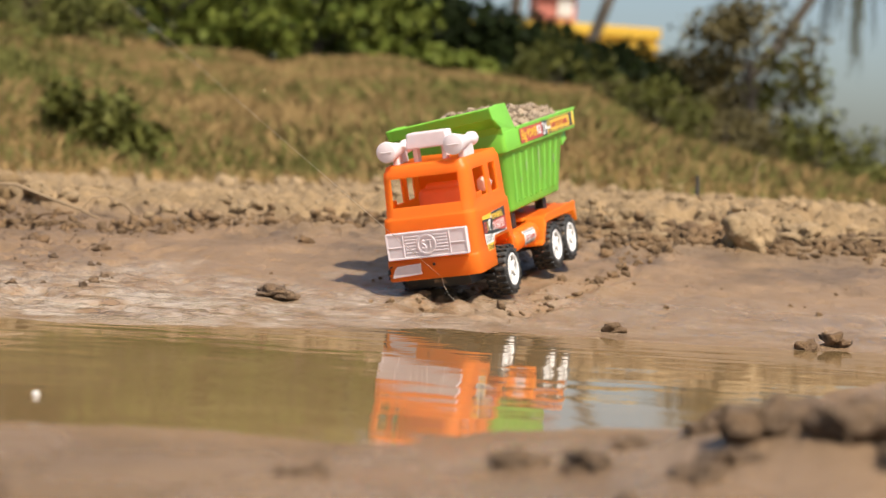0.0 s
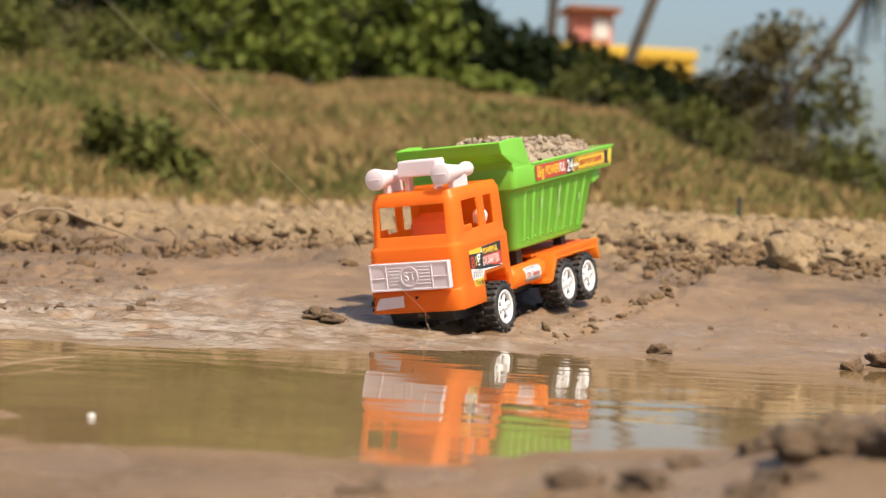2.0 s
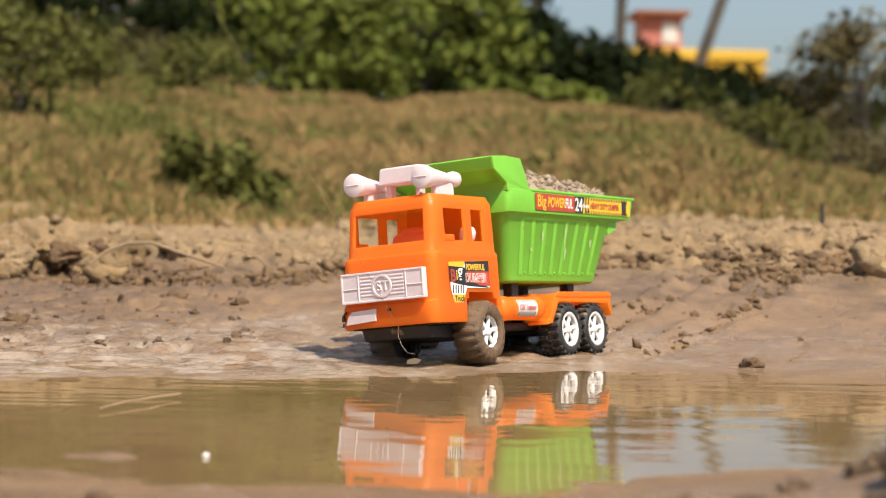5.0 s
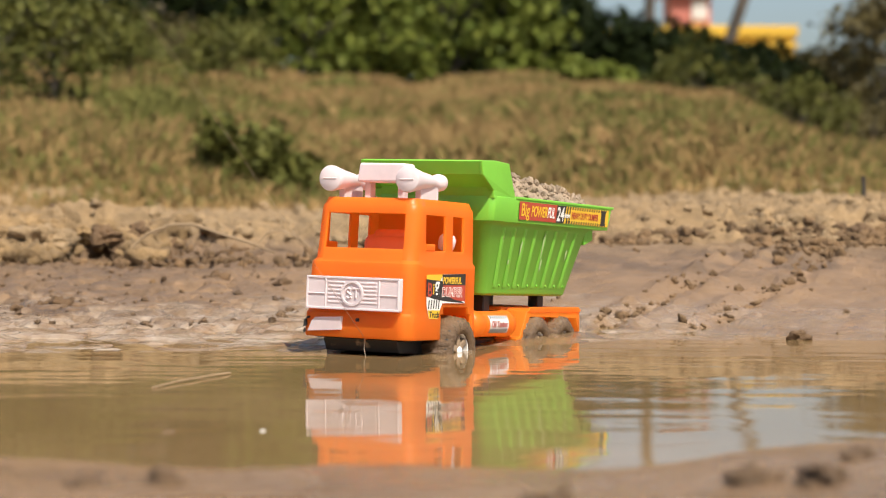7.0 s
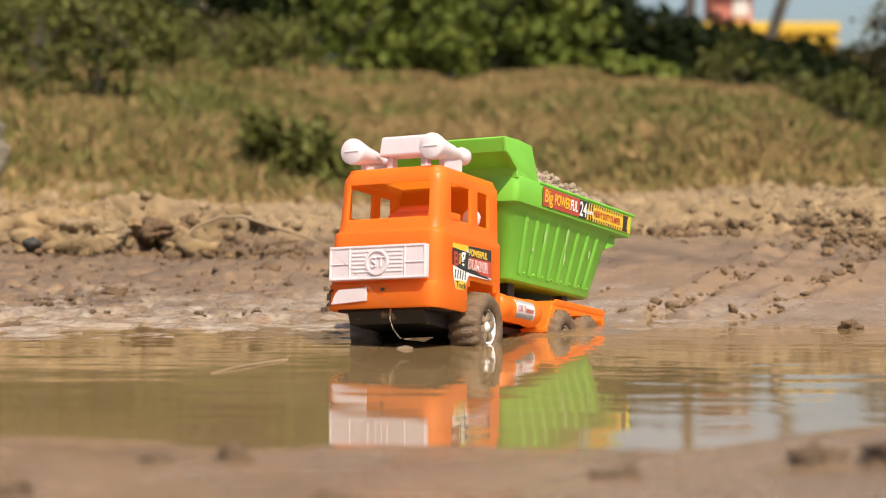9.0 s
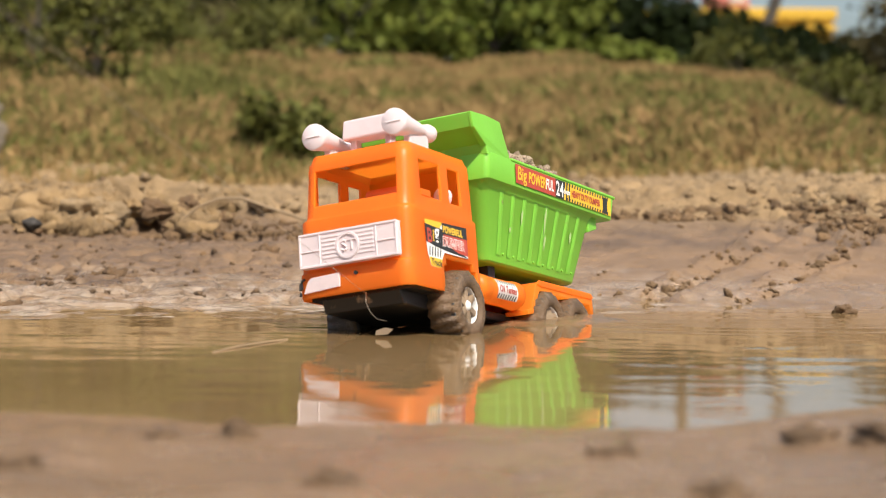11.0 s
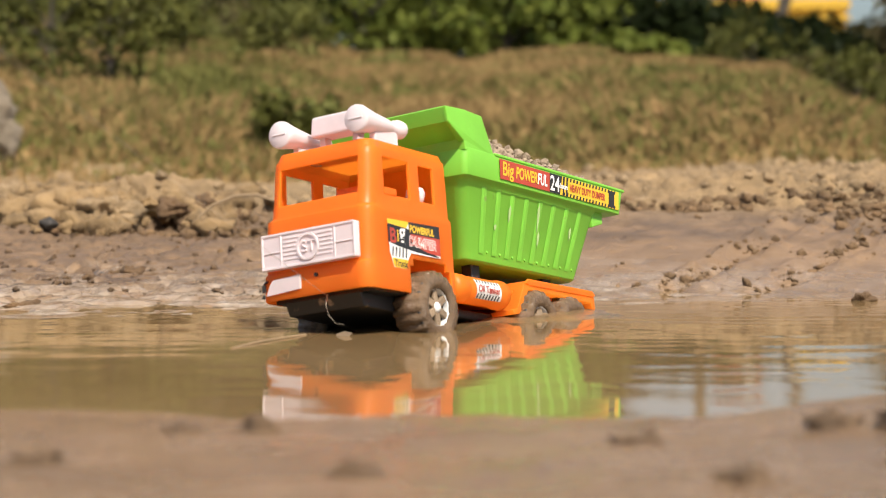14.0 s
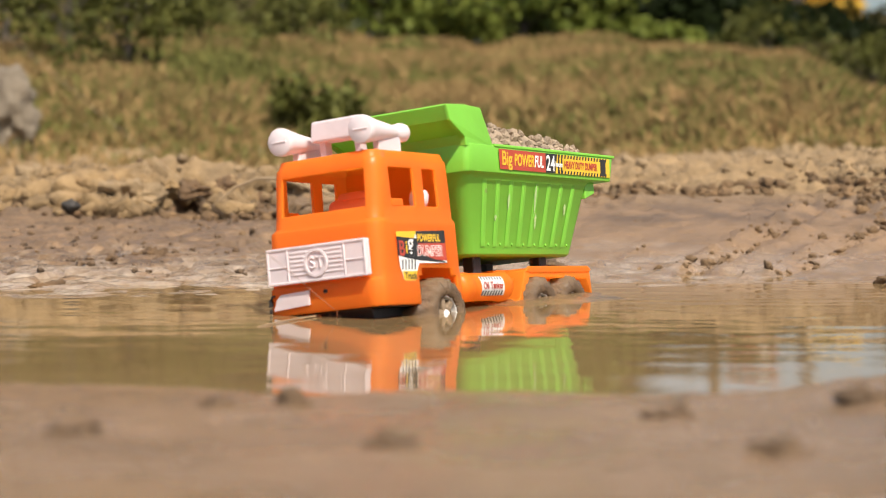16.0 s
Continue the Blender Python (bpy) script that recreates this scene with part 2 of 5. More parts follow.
def lump(r, seed, sub=3, rough=0.35, flat=0.75):
    """An uneven clod or stone round the origin."""
    b = bmesh.new()
    bmesh.ops.create_icosphere(b, subdivisions=sub, radius=1)
    o = Vector((seed * 3.7, seed * 1.3, seed * 7.1))
    for v in b.verts:
        p = v.co.copy()
        k = 1 + rough * noise.noise(p * 1.3 + o) + 0.55 * rough * noise.noise(p * 3.1 + o) + 0.4 * rough * noise.noise(p * 7 + o) + 0.22 * rough * noise.noise(p * 15 + o)
        v.co = Vector((p.x * r * k, p.y * r * k, p.z * r * k * flat))
    return b


# ---- the lie of the land ----
def lattice(ix, iy, seed):
    h = (ix * 374761393 + iy * 668265263 + seed * 974711) & 0xFFFFFFFF
    h = ((h ^ (h >> 13)) * 1274126177) & 0xFFFFFFFF
    return ((h ^ (h >> 16)) & 0xFFFF) / 65535.0


def soft_noise(x, y, seed=0):
    """Smooth noise from -1 to 1, over arrays."""
    x, y = np.asarray(x, float), np.asarray(y, float)
    ix, iy = np.floor(x).astype(np.int64), np.floor(y).astype(np.int64)
    fx, fy = x - ix, y - iy
    fx, fy = fx * fx * (3 - 2 * fx), fy * fy * (3 - 2 * fy)
    a, b = lattice(ix, iy, seed), lattice(ix + 1, iy, seed)
    c, d = lattice(ix, iy + 1, seed), lattice(ix + 1, iy + 1, seed)
    return 2 * ((a * (1 - fx) + b * fx) * (1 - fy) + (c * (1 - fx) + d * fx) * fy) - 1


def fractal(x, y, seed=0, octaves=4, gain=0.5):
    s, k = 0, 1.0
    for o in range(octaves):
        s, x, y, k = s + k * soft_noise(x, y, seed + o), np.asarray(x) * 2.03 + 5.1, np.asarray(y) * 2.03 + 1.7, k * gain
    return s


def ramp(v, a, b):
    t = np.clip((v - a) / (b - a), 0, 1)
    return t * t * (3 - 2 * t)


def ground_height(x, y):
    """Height of the ground over the water at (x, y); arrays or numbers."""
    x, y = np.asarray(x, float), np.asarray(y, float)
    wig = 0.07 * soft_noise(x * 3.1, 0 * y + 7.7, 3) + 0.03 * soft_noise(x * 9, 0 * y + 2.2, 4)
    near = 1.13 + 1.3 * wig + 0.10 * ramp(np.abs(x), 0.08, 0.30) + 0.70 * ramp(x, 0.25, 0.75) - 0.03 * ramp(-x, 0.0, 0.4) + 0.9 * ramp(-x, 1.3, 2.0)      # the near shore
    far = 1.85 + 0.17 * ramp(x, -0.1, 0.30) + 0.8 * wig                             # the far shore
    shore = np.maximum(near - y, y - far)                                             # > 0 on land
    shore = shore + 0.032 * fractal(x * 9, y * 13, 15, 4) * np.exp(-(shore / 0.08) ** 2)
    bowl = -0.060 * ramp(-shore, 0.0, 0.22)
    flats = np.exp(-(((x + 0.17) / 0.10) ** 2 + ((y - 1.27) / 0.10) ** 2)) + 0.8 * np.exp(-(((x - 0.12) / 0.07) ** 2 + ((y - 1.20) / 0.05) ** 2)) + 0.8 * np.exp(-(((x + 0.34) / 0.12) ** 2 + ((y - 1.42) / 0.10) ** 2))
    bowl = bowl + flats * (np.maximum(-bowl, 0) + -0.0006 + 0.0045 * fractal(x * 17, y * 24, 131, 4))
    bank = 0.012 * ramp(near - y, 0.0, 0.15) + 0.012 * ramp(near - y, 0.1, 0.8)
    bank = bank + 0.026 * np.exp(-(((x - 0.33) / 0.09) ** 2 + ((y - 0.97) / 0.12) ** 2))      # a heap on the near bank
    side = ramp(x, -0.25, 0.45)
    rise = 0.003 * ramp(y - far, 0.0, 0.08) + 0.008 * ramp(y - far, 0.12, 0.45) + 0.018 * ramp(x, 0.40, 0.75) * ramp(y, 2.45, 2.9) + (0.048 + 0.030 * side) * ramp(y, 2.2, 3.05) + 0.028 * ramp(y, 2.9, 3.2)
    lumps = ramp(y + 0.12 * soft_noise(x * 6, y * 6, 11), 2.78, 3.0)
    rim = np.exp(-((y - 3.02) / 0.12) ** 2)
    rough = (0.0026 * fractal(x * 16, y * 16, 21, 4) + 0.0018 * (1 - 0.6 * ramp(x, -0.15, 0.3)) * fractal(x * 45, y * 45, 25, 3)) * ramp(np.abs(shore), 0.0, 0.15) * (1 - 0.5 * ramp(-shore, 0, 0.1))
    pits = np.clip(fractal(x * 30, y * 30, 91, 3) - 0.22, 0, 1) + 0.7 * np.clip(fractal(x * 62, y * 62, 93, 2) - 0.25, 0, 1)
    rough = rough - (0.004 + 0.016 * ramp(-x, -0.05, 0.35)) * pits * ramp(shore, 0.02, 0.12) * ramp(y, 1.6, 1.9) * (1 - lumps)
    rough = rough + lumps * (0.012 * np.abs(fractal(x * 11, y * 11, 31, 4)) + 0.012 * np.abs(fractal(x * 34, y * 34, 36, 3)) + 0.004 * fractal(x * 75, y * 75, 38, 2) + 0.017 * rim * np.abs(fractal(x * 19, y * 19, 41, 3))) * (1 + 0.5 * ramp(y, 3.2, 6.0))
    # ruts that the wheels leave, and the hollow in the left bank
    u, v = (x - 0.27) * 0.905 - (y - 2.24) * 0.426, (x - 0.27) * 0.426 + (y - 2.24) * 0.905
    rut = sum(-0.006 * np.exp(-((u - o) / 0.014) ** 2) + 0.008 * np.exp(-((np.abs(u - o) - 0.028) / 0.011) ** 2) for o in (-0.055, 0.055))
    rough = rough + rut * ramp(v, -0.1, 0.05) * (1 - ramp(v, 0.55, 0.75)) * (0.55 + 0.8 * fractal(x * 22, y * 22, 77, 2))
    rough = rough - 0.06 * np.exp(-(((x + 0.475) / 0.034) ** 4 + ((y - 2.96) / 0.075) ** 4)) + 0.035 * np.exp(-(((x + 0.47) / 0.11) ** 2 + ((y - 3.10) / 0.05) ** 2)) + 0.03 * np.exp(-(((x + 0.62) / 0.11) ** 2 + ((y - 2.99) / 0.10) ** 2))
    az = np.degrees(np.arctan2(x, np.maximum(y, 0.5)))
    crest = (0.77 + 0.45 * ramp(-az, 0.0, 13.0) + 0.15 * np.exp(-((az + 1.5) / 4.5) ** 2) + 0.06 * soft_noise(az * 0.35, 0 * y, 51) + 0.05 * soft_noise(az * 0.9, 0 * y, 52)) * (1 - ramp(az, 7.5, 18.0)) * ramp(az + 90, 0, 40)
    foot = 6.1 + 0.6 * soft_noise(x * 0.8, 0 * y, 61)
    slope = crest * np.clip((y - foot) / 10.6, 0, 1) ** 0.85
    slope = slope + 0.05 * fractal(x * 1.1, y * 1.1, 71, 3) * ramp(y, 6, 8)
    return np.where(shore < 0, bowl + rough, bank + rise + rough) + slope * (y > 5) - 0.10 * ramp(y, 30, 80)


def floor_at(x, y):
    return float(ground_height(np.array([x]), np.array([y]))[0])


def spaced(*spans):
    out = []
    for a, b, n in spans:
        out += list(np.linspace(a, b, n, endpoint=False))
    return np.array(out + [spans[-1][1]])


def build_ground():
    wing = np.geomspace(0.02, 2500, 70)
    xs = np.concatenate([-0.85 - wing[::-1], np.linspace(-0.85, 1.05, 320), 1.05 + wing])
    ys = np.concatenate([-np.geomspace(0.3, 2000, 14)[::-1], spaced((0, 0.7, 20), (0.7, 2.0, 150), (2.0, 3.6, 230), (3.6, 9, 170), (9, 18, 90), (18, 40, 30)), np.geomspace(42, 3000, 24)])
    gx, gy = np.meshgrid(xs, ys)
    gz = ground_height(gx, gy)
    nx, ny = len(xs), len(ys)
    me = bpy.data.meshes.new("ground")
    me.vertices.add(nx * ny)
    me.vertices.foreach_set("co", np.stack([gx, gy, gz], -1).astype(np.float32).ravel())
    i = (np.arange(ny - 1)[:, None] * nx + np.arange(nx - 1)[None, :]).ravel()
    quads = np.stack([i, i + 1, i + 1 + nx, i + nx], -1).astype(np.int32)
    me.loops.add(quads.size)
    me.loops.foreach_set("vertex_index", quads.ravel())
    me.polygons.add(len(quads))
    me.polygons.foreach_set("loop_start", np.arange(0, quads.size, 4, dtype=np.int32))
    me.update(calc_edges=True)
    me.shade_smooth()
    me.materials.append(SOIL)
    return tagged(new("ground", me), "brown mud bank rising to dry crumbly soil", "ground", kind="structure")


build_ground()


def build_water():
    xs, ys = np.linspace(-2.2, 1.0, 60), np.linspace(0.85, 2.3, 60)
    v = [(x, y, 0.0) for y in ys for x in xs]
    f = [(j * 60 + i, j * 60 + i + 1, j * 60 + i + 61, j * 60 + i + 60) for j in range(59) for i in range(59)]
    return tagged(raw("water", v, f, WATER, smooth=True), "still brown muddy puddle water", "water", kind="structure")


PUDDLE = build_water()


# ---- the toy truck; its space: x across, y to its rear, z up, the grille's top edge at z 0.07 ----
def ring_at(z, a, f, b, r, cuts_x, cuts_y):
    """A rounded rectangle seen from above: half width a, front f, rear b, corner radius r; points run round in one order."""
    arc = [k * math.pi / 2 / 5 for k in range(1, 5)]
    p = [(x * a / 0.0575, f) for x in cuts_x]
    p += [(a - r, f)] + [(a - r + r * math.sin(t), f + r - r * math.cos(t)) for t in arc] + [(a, f + r)]
    p += [(a, y) for y in cuts_y] + [(a, b)]
    p += [(a * k, b) for k in (0.5, 0, -0.5)] + [(-a, b)]
    p += [(-a, y) for y in cuts_y[::-1]]
    p += [(-a, f + r)] + [(-a + r - r * math.sin(t), f + r - r * math.cos(t)) for t in arc[::-1]] + [(-a + r, f)]
    return [(x, y, z) for x, y in p]


def build_cab(truck):
    cuts_x = [-0.0445, -0.022, 0.0, 0.022, 0.0445]
    cuts_y = [0.036, 0.0565, 0.064, 0.070, 0.076, 0.0905, 0.114, 0.122, 0.128]
    levels = [(0.0130, 0.0575, 0.0020, 0.134), (0.0150, 0.0580, 0.0010, 0.134), (0.0355, 0.0580, 0.0020, 0.134), (0.0375, 0.0575, 0.0045, 0.134),
              (0.0440, 0.0573, 0.0048, 0.134), (0.0800, 0.0570, 0.0070, 0.134), (0.0840, 0.0570, 0.0075, 0.134), (0.0870, 0.0545, 0.0110, 0.1335), (0.0975, 0.0542, 0.0130, 0.1335),
              (0.1100, 0.0540, 0.0145, 0.1335), (0.1310, 0.0535, 0.0165, 0.133), (0.1375, 0.0530, 0.0175, 0.133), (0.1400, 0.0515, 0.0190, 0.132)]
    bm = bmesh.new()
    rings = [[bm.verts.new(p) for p in ring_at(z, a, f, b, 0.0115, cuts_x, cuts_y)] for z, a, f, b in levels]
    n = len(rings[0])
    for (z0, *_), (z1, *_), lo, hi in zip(levels, levels[1:], rings, rings[1:]):
        for k in range(n):
            q = (lo[k], lo[(k + 1) % n], hi[(k + 1) % n], hi[k])
            c = sum((v.co for v in q), Vector()) / 4
            front, flank, zc = c.y < 0.019 and abs(c.x) < 0.044, abs(c.x) > 0.05, (z0 + z1) / 2
            glass = 0.0975 < zc < 0.131
            if front and glass or flank and glass and (0.036 < c.y < 0.076 or 0.0905 < c.y < 0.114):
                continue
            if flank and zc < 0.044 and (0.070 < c.y < 0.122 or 0.064 < c.y < 0.128 and zc < 0.0375):
                continue
            bm.faces.new(q)
    top = bm.faces.new(rings[-1])
    bmesh.ops.inset_region(bm, faces=[top], thickness=0.006)
    bmesh.ops.inset_region(bm, faces=[top], thickness=0.0025)
    bmesh.ops.translate(bm, verts=top.verts[:], vec=(0, 0, 0.0055))
    bmesh.ops.recalc_face_normals(bm, faces=bm.faces[:])
    body = part("cab", bm, ORANGE, truck, "bright orange plastic cab", smooth=True)
    solid = body.modifiers.new("wall", "SOLIDIFY")
    solid.thickness, solid.offset = 0.0026, -1
    bev = body.modifiers.new("edge", "BEVEL")
    bev.width, bev.segments, bev.limit_method, bev.angle_limit = 0.0008, 2, "ANGLE", radians(40)
    # stepped sill at the front corner of the side window
    for s in (-1, 1):
        part("window_sill", box(s * 0.0537 - 0.0012, s * 0.0537 + 0.0012, 0.0355, 0.054, 0.0970, 0.1035, 0.0008), ORANGE, body)
    # seat, dashboard and inner knob
    part("seat", box(-0.030, 0.032, 0.060, 0.082, 0.045, 0.112, 0.009, 3), PEACH, body, "pale orange plastic seat back", smooth=True)
    part("headrest", box(-0.020, 0.024, 0.064, 0.078, 0.104, 0.117, 0.005, 3), PEACH, body, smooth=True)
    part("seat", box(-0.048, 0.048, 0.044, 0.086, 0.040, 0.052, 0.006, 2), PEACH, body)
    part("knob", lathe([(0.002, 0), (0.007, 0.001), (0.0085, 0.006), (0.0085, 0.012), (0.006, 0.016), (0.001, 0.017)], pose(0.040, 0.102, 0.098, 0, 12, 0), 16), WHITE, body, "white plastic knob", smooth=True)
    part("floor_pan", box(-0.052, 0.052, 0.016, 0.132, 0.012, 0.0155), BLACK, body)
    return body


def build_grille(truck):
    g = part("grille", box(-0.0500, 0.0500, -0.0045, 0.0030, 0.0390, 0.0700, 0.0012), WHITE, truck, "pinkish white moulded grille plate")
    y0, y1 = -0.0054, -0.0040
    for a, b, c, d in ((-0.0500, 0.0500, 0.0678, 0.0700), (-0.0500, 0.0500, 0.0390, 0.0412), (-0.0500, -0.0480, 0.0413, 0.0677), (0.0480, 0.0500, 0.0413, 0.0677),
                       (-0.0295, -0.0280, 0.0413, 0.0677), (0.0280, 0.0295, 0.0413, 0.0677), (-0.0478, -0.0297, 0.0530, 0.0542), (0.0297, 0.0478, 0.0530, 0.0542)):
        part("rib", box(a, b, y0, y1, c, d, 0.0004, 1), WHITE, g)
    for k in range(6):
        z = 0.0452 + k * 0.0037
        half = math.sqrt(max(0.0119 ** 2 - (z - 0.0545) ** 2, 0))
        for s in (-1, 1):
            part("bar", box(min(s * (half + 0.0012), s * 0.0262), max(s * (half + 0.0012), s * 0.0262), y0 + 0.0003, y1, z, z + 0.0017, 0.0003, 1), WHITE, g)
    ring = lathe([(0.0098, 0), (0.0098, 0.0018), (0.0118, 0.0018), (0.0118, 0)], Matrix.Translation((0, y1, 0.0545)) @ pose(0, 0, 0, 90), 32, ring=True)
    part("ring", ring, WHITE, g)
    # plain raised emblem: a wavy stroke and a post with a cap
    wave = [(-0.0016, 0.0580), (-0.0036, 0.0592), (-0.0055, 0.0580), (-0.0052, 0.0560), (-0.0030, 0.0545), (-0.0012, 0.0530), (-0.0012, 0.0512), (-0.0034, 0.0500), (-0.0056, 0.0512)]
    part("emblem", tube([(x, y1 - 0.0010, z) for x, z in wave], 0.0010, 6), WHITE, g)
    part("emblem", box(0.0034, 0.0050, y0 - 0.0002, y1, 0.0500, 0.0588, 0.0003, 1), WHITE, g)
    part("emblem", box(0.0004, 0.0080, y0 - 0.0002, y1, 0.0582, 0.0598, 0.0003, 1), WHITE, g)
    return g


def build_roof_lights(truck):
    bar = part("light_bar", prism([(-0.027, 0.161), (0.027, 0.161), (0.0245, 0.1795), (-0.0245, 0.1795)], "y", 0.042, 0.064, 0.002), WHITE, truck, "white plastic roof light bar", smooth=False)
    for x in (-0.018, 0.018):
        part("foot", box(x - 0.003, x + 0.003, 0.048, 0.058, 0.1445, 0.1620, 0.0005, 1), WHITE, bar)
    for s in (-1, 1):
        m = pose(s * 0.0417, 0.0165, 0.1630, -90, 0, 0)
        prof = [(0.0112, 0.0), (0.0122, 0.0008), (0.0124, 0.004), (0.0110, 0.012), (0.0088, 0.026), (0.0070, 0.042), (0.0058, 0.050), (0.0056, 0.054), (0.0074, 0.057), (0.0085, 0.062), (0.0080, 0.068), (0.0050, 0.072), (0.001, 0.073)]
        horn = part("horn", lathe(prof, m, 24), WHITE, truck, "white plastic roof horn", smooth=True)
        part("rib", box(s * 0.0417 - 0.0075, s * 0.0417 + 0.0075, 0.0157, 0.0175, 0.1623, 0.1637, 0.0003, 1), WHITE, horn)
        part("foot", box(s * 0.0417 - 0.0035, s * 0.0417 + 0.0035, 0.040, 0.075, 0.1425, 0.1600, 0.001, 1), WHITE, horn)


def build_dump(truck):
    """The tipper body: a tapered hull, a wider rim band, a front shield bent over the cab."""
    t = 0.0022
    hull = bmesh.new()
    def tier(bm, spec, close_bottom=True):
        rings = []
        for z, a, f, b, r in spec:
            arc = [k * math.pi / 2 / 4 for k in range(5)]
            pts = []
            for cx, cy, a0 in ((a - r, b - r, 0), (-a + r, b - r, 1), (-a + r, f + r, 2), (a - r, f + r, 3)):
                pts += [(cx + r * math.cos(a0 * math.pi / 2 + k), cy + r * math.sin(a0 * math.pi / 2 + k), z) for k in arc]
            rings.append([bm.verts.new(p) for p in pts])
        n = len(rings[0])
        for p, q in zip(rings, rings[1:]):
            for k in range(n):
                bm.faces.new((p[k], p[(k + 1) % n], q[(k + 1) % n], q[k]))
        if close_bottom:
            bm.faces.new(rings[0][::-1])
        return rings
    tier(hull, [(0.0555, 0.0440, 0.176, 0.374, 0.008), (0.0575, 0.0462, 0.172, 0.378, 0.010), (0.1240, 0.0590, 0.154, 0.402, 0.010), (0.1285, 0.0625, 0.151, 0.405, 0.010),
                (0.1300, 0.0660, 0.150, 0.444, 0.006), (0.1545, 0.0680, 0.150, 0.450, 0.006)])
    bmesh.ops.recalc_face_normals(hull, faces=hull.faces[:])
    body = part("dump_body", hull, GREEN, truck, "grass green plastic dump body", smooth=True)
    sol = body.modifiers.new("wall", "SOLIDIFY")
    sol.thickness, sol.offset = t, -1
    bev = body.modifiers.new("edge", "BEVEL")
    bev.width, bev.segments, bev.limit_method, bev.angle_limit = 0.0009, 2, "ANGLE", radians(30)
    # stepped tail under the rim
    part("tail_step", prism([(0.396, 0.112), (0.418, 0.118), (0.418, 0.131), (0.396, 0.131)], "x", -0.058, 0.058, 0.001), GREEN, body)
    # front shield: up from the rim, then forward over the cab
    def sheet(x0, x1, poly):
        return prism(poly, "x", x0, x1)
    shield = sheet(-0.0655, 0.0655, [(0.1504, 0.152), (0.1486, 0.1625), (0.1232, 0.1741), (0.1190, 0.1866), (0.1208, 0.1880), (0.1255, 0.1762), (0.1510, 0.1655), (0.1535, 0.152)])
    part("shield", shield, GREEN, body)
    for s in (-1, 1):
        b = bmesh.new()
        out = [(0.1500, 0.1520), (0.1490, 0.1600), (0.1225, 0.1735), (0.1185, 0.1875), (0.1480, 0.1892), (0.1795, 0.1880), (0.2000, 0.1525)]
        x1 = s * 0.0672
        x0 = s * 0.0600
        va = [b.verts.new((x1 - s * 0.0 if z < 0.17 else x1 + s * 0.0012, y, z)) for y, z in out]
        vb = [b.verts.new((x0 + (s * 0.0046 if (z > 0.17 or y > 0.19) else 0.0), y, z)) for y, z in out]
        b.faces.new(va)
        b.faces.new(vb[::-1])
        for k in range(len(out)):
            j = (k + 1) % len(out)
            b.faces.new((va[k], vb[k], vb[j], va[j]))
        bmesh.ops.recalc_face_normals(b, faces=b.faces[:])
        bmesh.ops.bevel(b, geom=b.edges[:], offset=0.0008, segments=2, profile=0.5, affect="EDGES")
        part("shield_cheek", b, GREEN, body)
    # top lips along the rim
    for s in (-1, 1):
        part("rim_lip", box(s * 0.0672 - 0.0016, s * 0.0672 + 0.0016, 0.199, 0.450, 0.1535, 0.1562, 0.0007), GREEN, body)
    part("rim_lip", box(-0.068, 0.068, 0.4478, 0.4508, 0.1535, 0.1562, 0.0007), GREEN, body)
    # upright ribs pressed into the flanks
    for s in (-1, 1):
        for k in range(8):
            y = 0.192 + 0.0255 * k
            yb = 0.196 + 0.0225 * k
            b = bmesh.new()
            w = 0.0042
            lo, hi = (s * 0.0482, yb, 0.064), (s * 0.0592, y, 0.1245)
            v = [b.verts.new(p) for p in ((lo[0], lo[1] - w, lo[2]), (lo[0], lo[1] + w, lo[2]), (hi[0], hi[1] + w, hi[2]), (hi[0], hi[1] - w, hi[2]),
                                          (lo[0] + s * 0.0005, lo[1] - w * 0.4, lo[2] + 0.002), (lo[0] + s * 0.0005, lo[1] + w * 0.4, lo[2] + 0.002), (hi[0] + s * 0.0005, hi[1] + w * 0.4, hi[2]), (hi[0] + s * 0.0005, hi[1] - w * 0.4, hi[2]))]
            for q in ((4, 5, 6, 7), (0, 1, 5, 4), (1, 2, 6, 5), (2, 3, 7, 6), (3, 0, 4, 7), (0, 3, 2, 1)):
                b.faces.new([v[i] for i in q])
            bmesh.ops.recalc_face_normals(b, faces=b.faces[:])
            part("rib", b, GREEN, body)
            d = lathe([(0.0016, 0), (0.0014, 0.0012), (0.0005, 0.0016)], pose(s * 0.0472, yb + 0.011, 0.066, 0, s * 78, 0), 8)
            part("stud", d, GREEN, body)
    # scuffs
    rnd = random.Random(4)
    for y, z, h in ((0.238, 0.105, 0.017), (0.290, 0.108, 0.030), (0.293, 0.088, 0.016), (0.352, 0.100, 0.013), (0.215, 0.090, 0.006)):
        x = 0.0462 + (z - 0.0575) * 0.1925 + 0.0003
        b = bmesh.new()
        dx = 0.1925 * h / 2
        v = [b.verts.new((x + dx * k + 0.0009, y + o, z + h / 2 * k)) for k, o in ((-1, 0), (-0.4, 0.0018), (0.5, 0.0026), (1, 0.0006), (0.4, -0.0022), (-0.5, -0.0012))]
        b.faces.new(v)
        part("scuff", b, SCRATCH, body, "pale scrape in the green plastic")
    return body


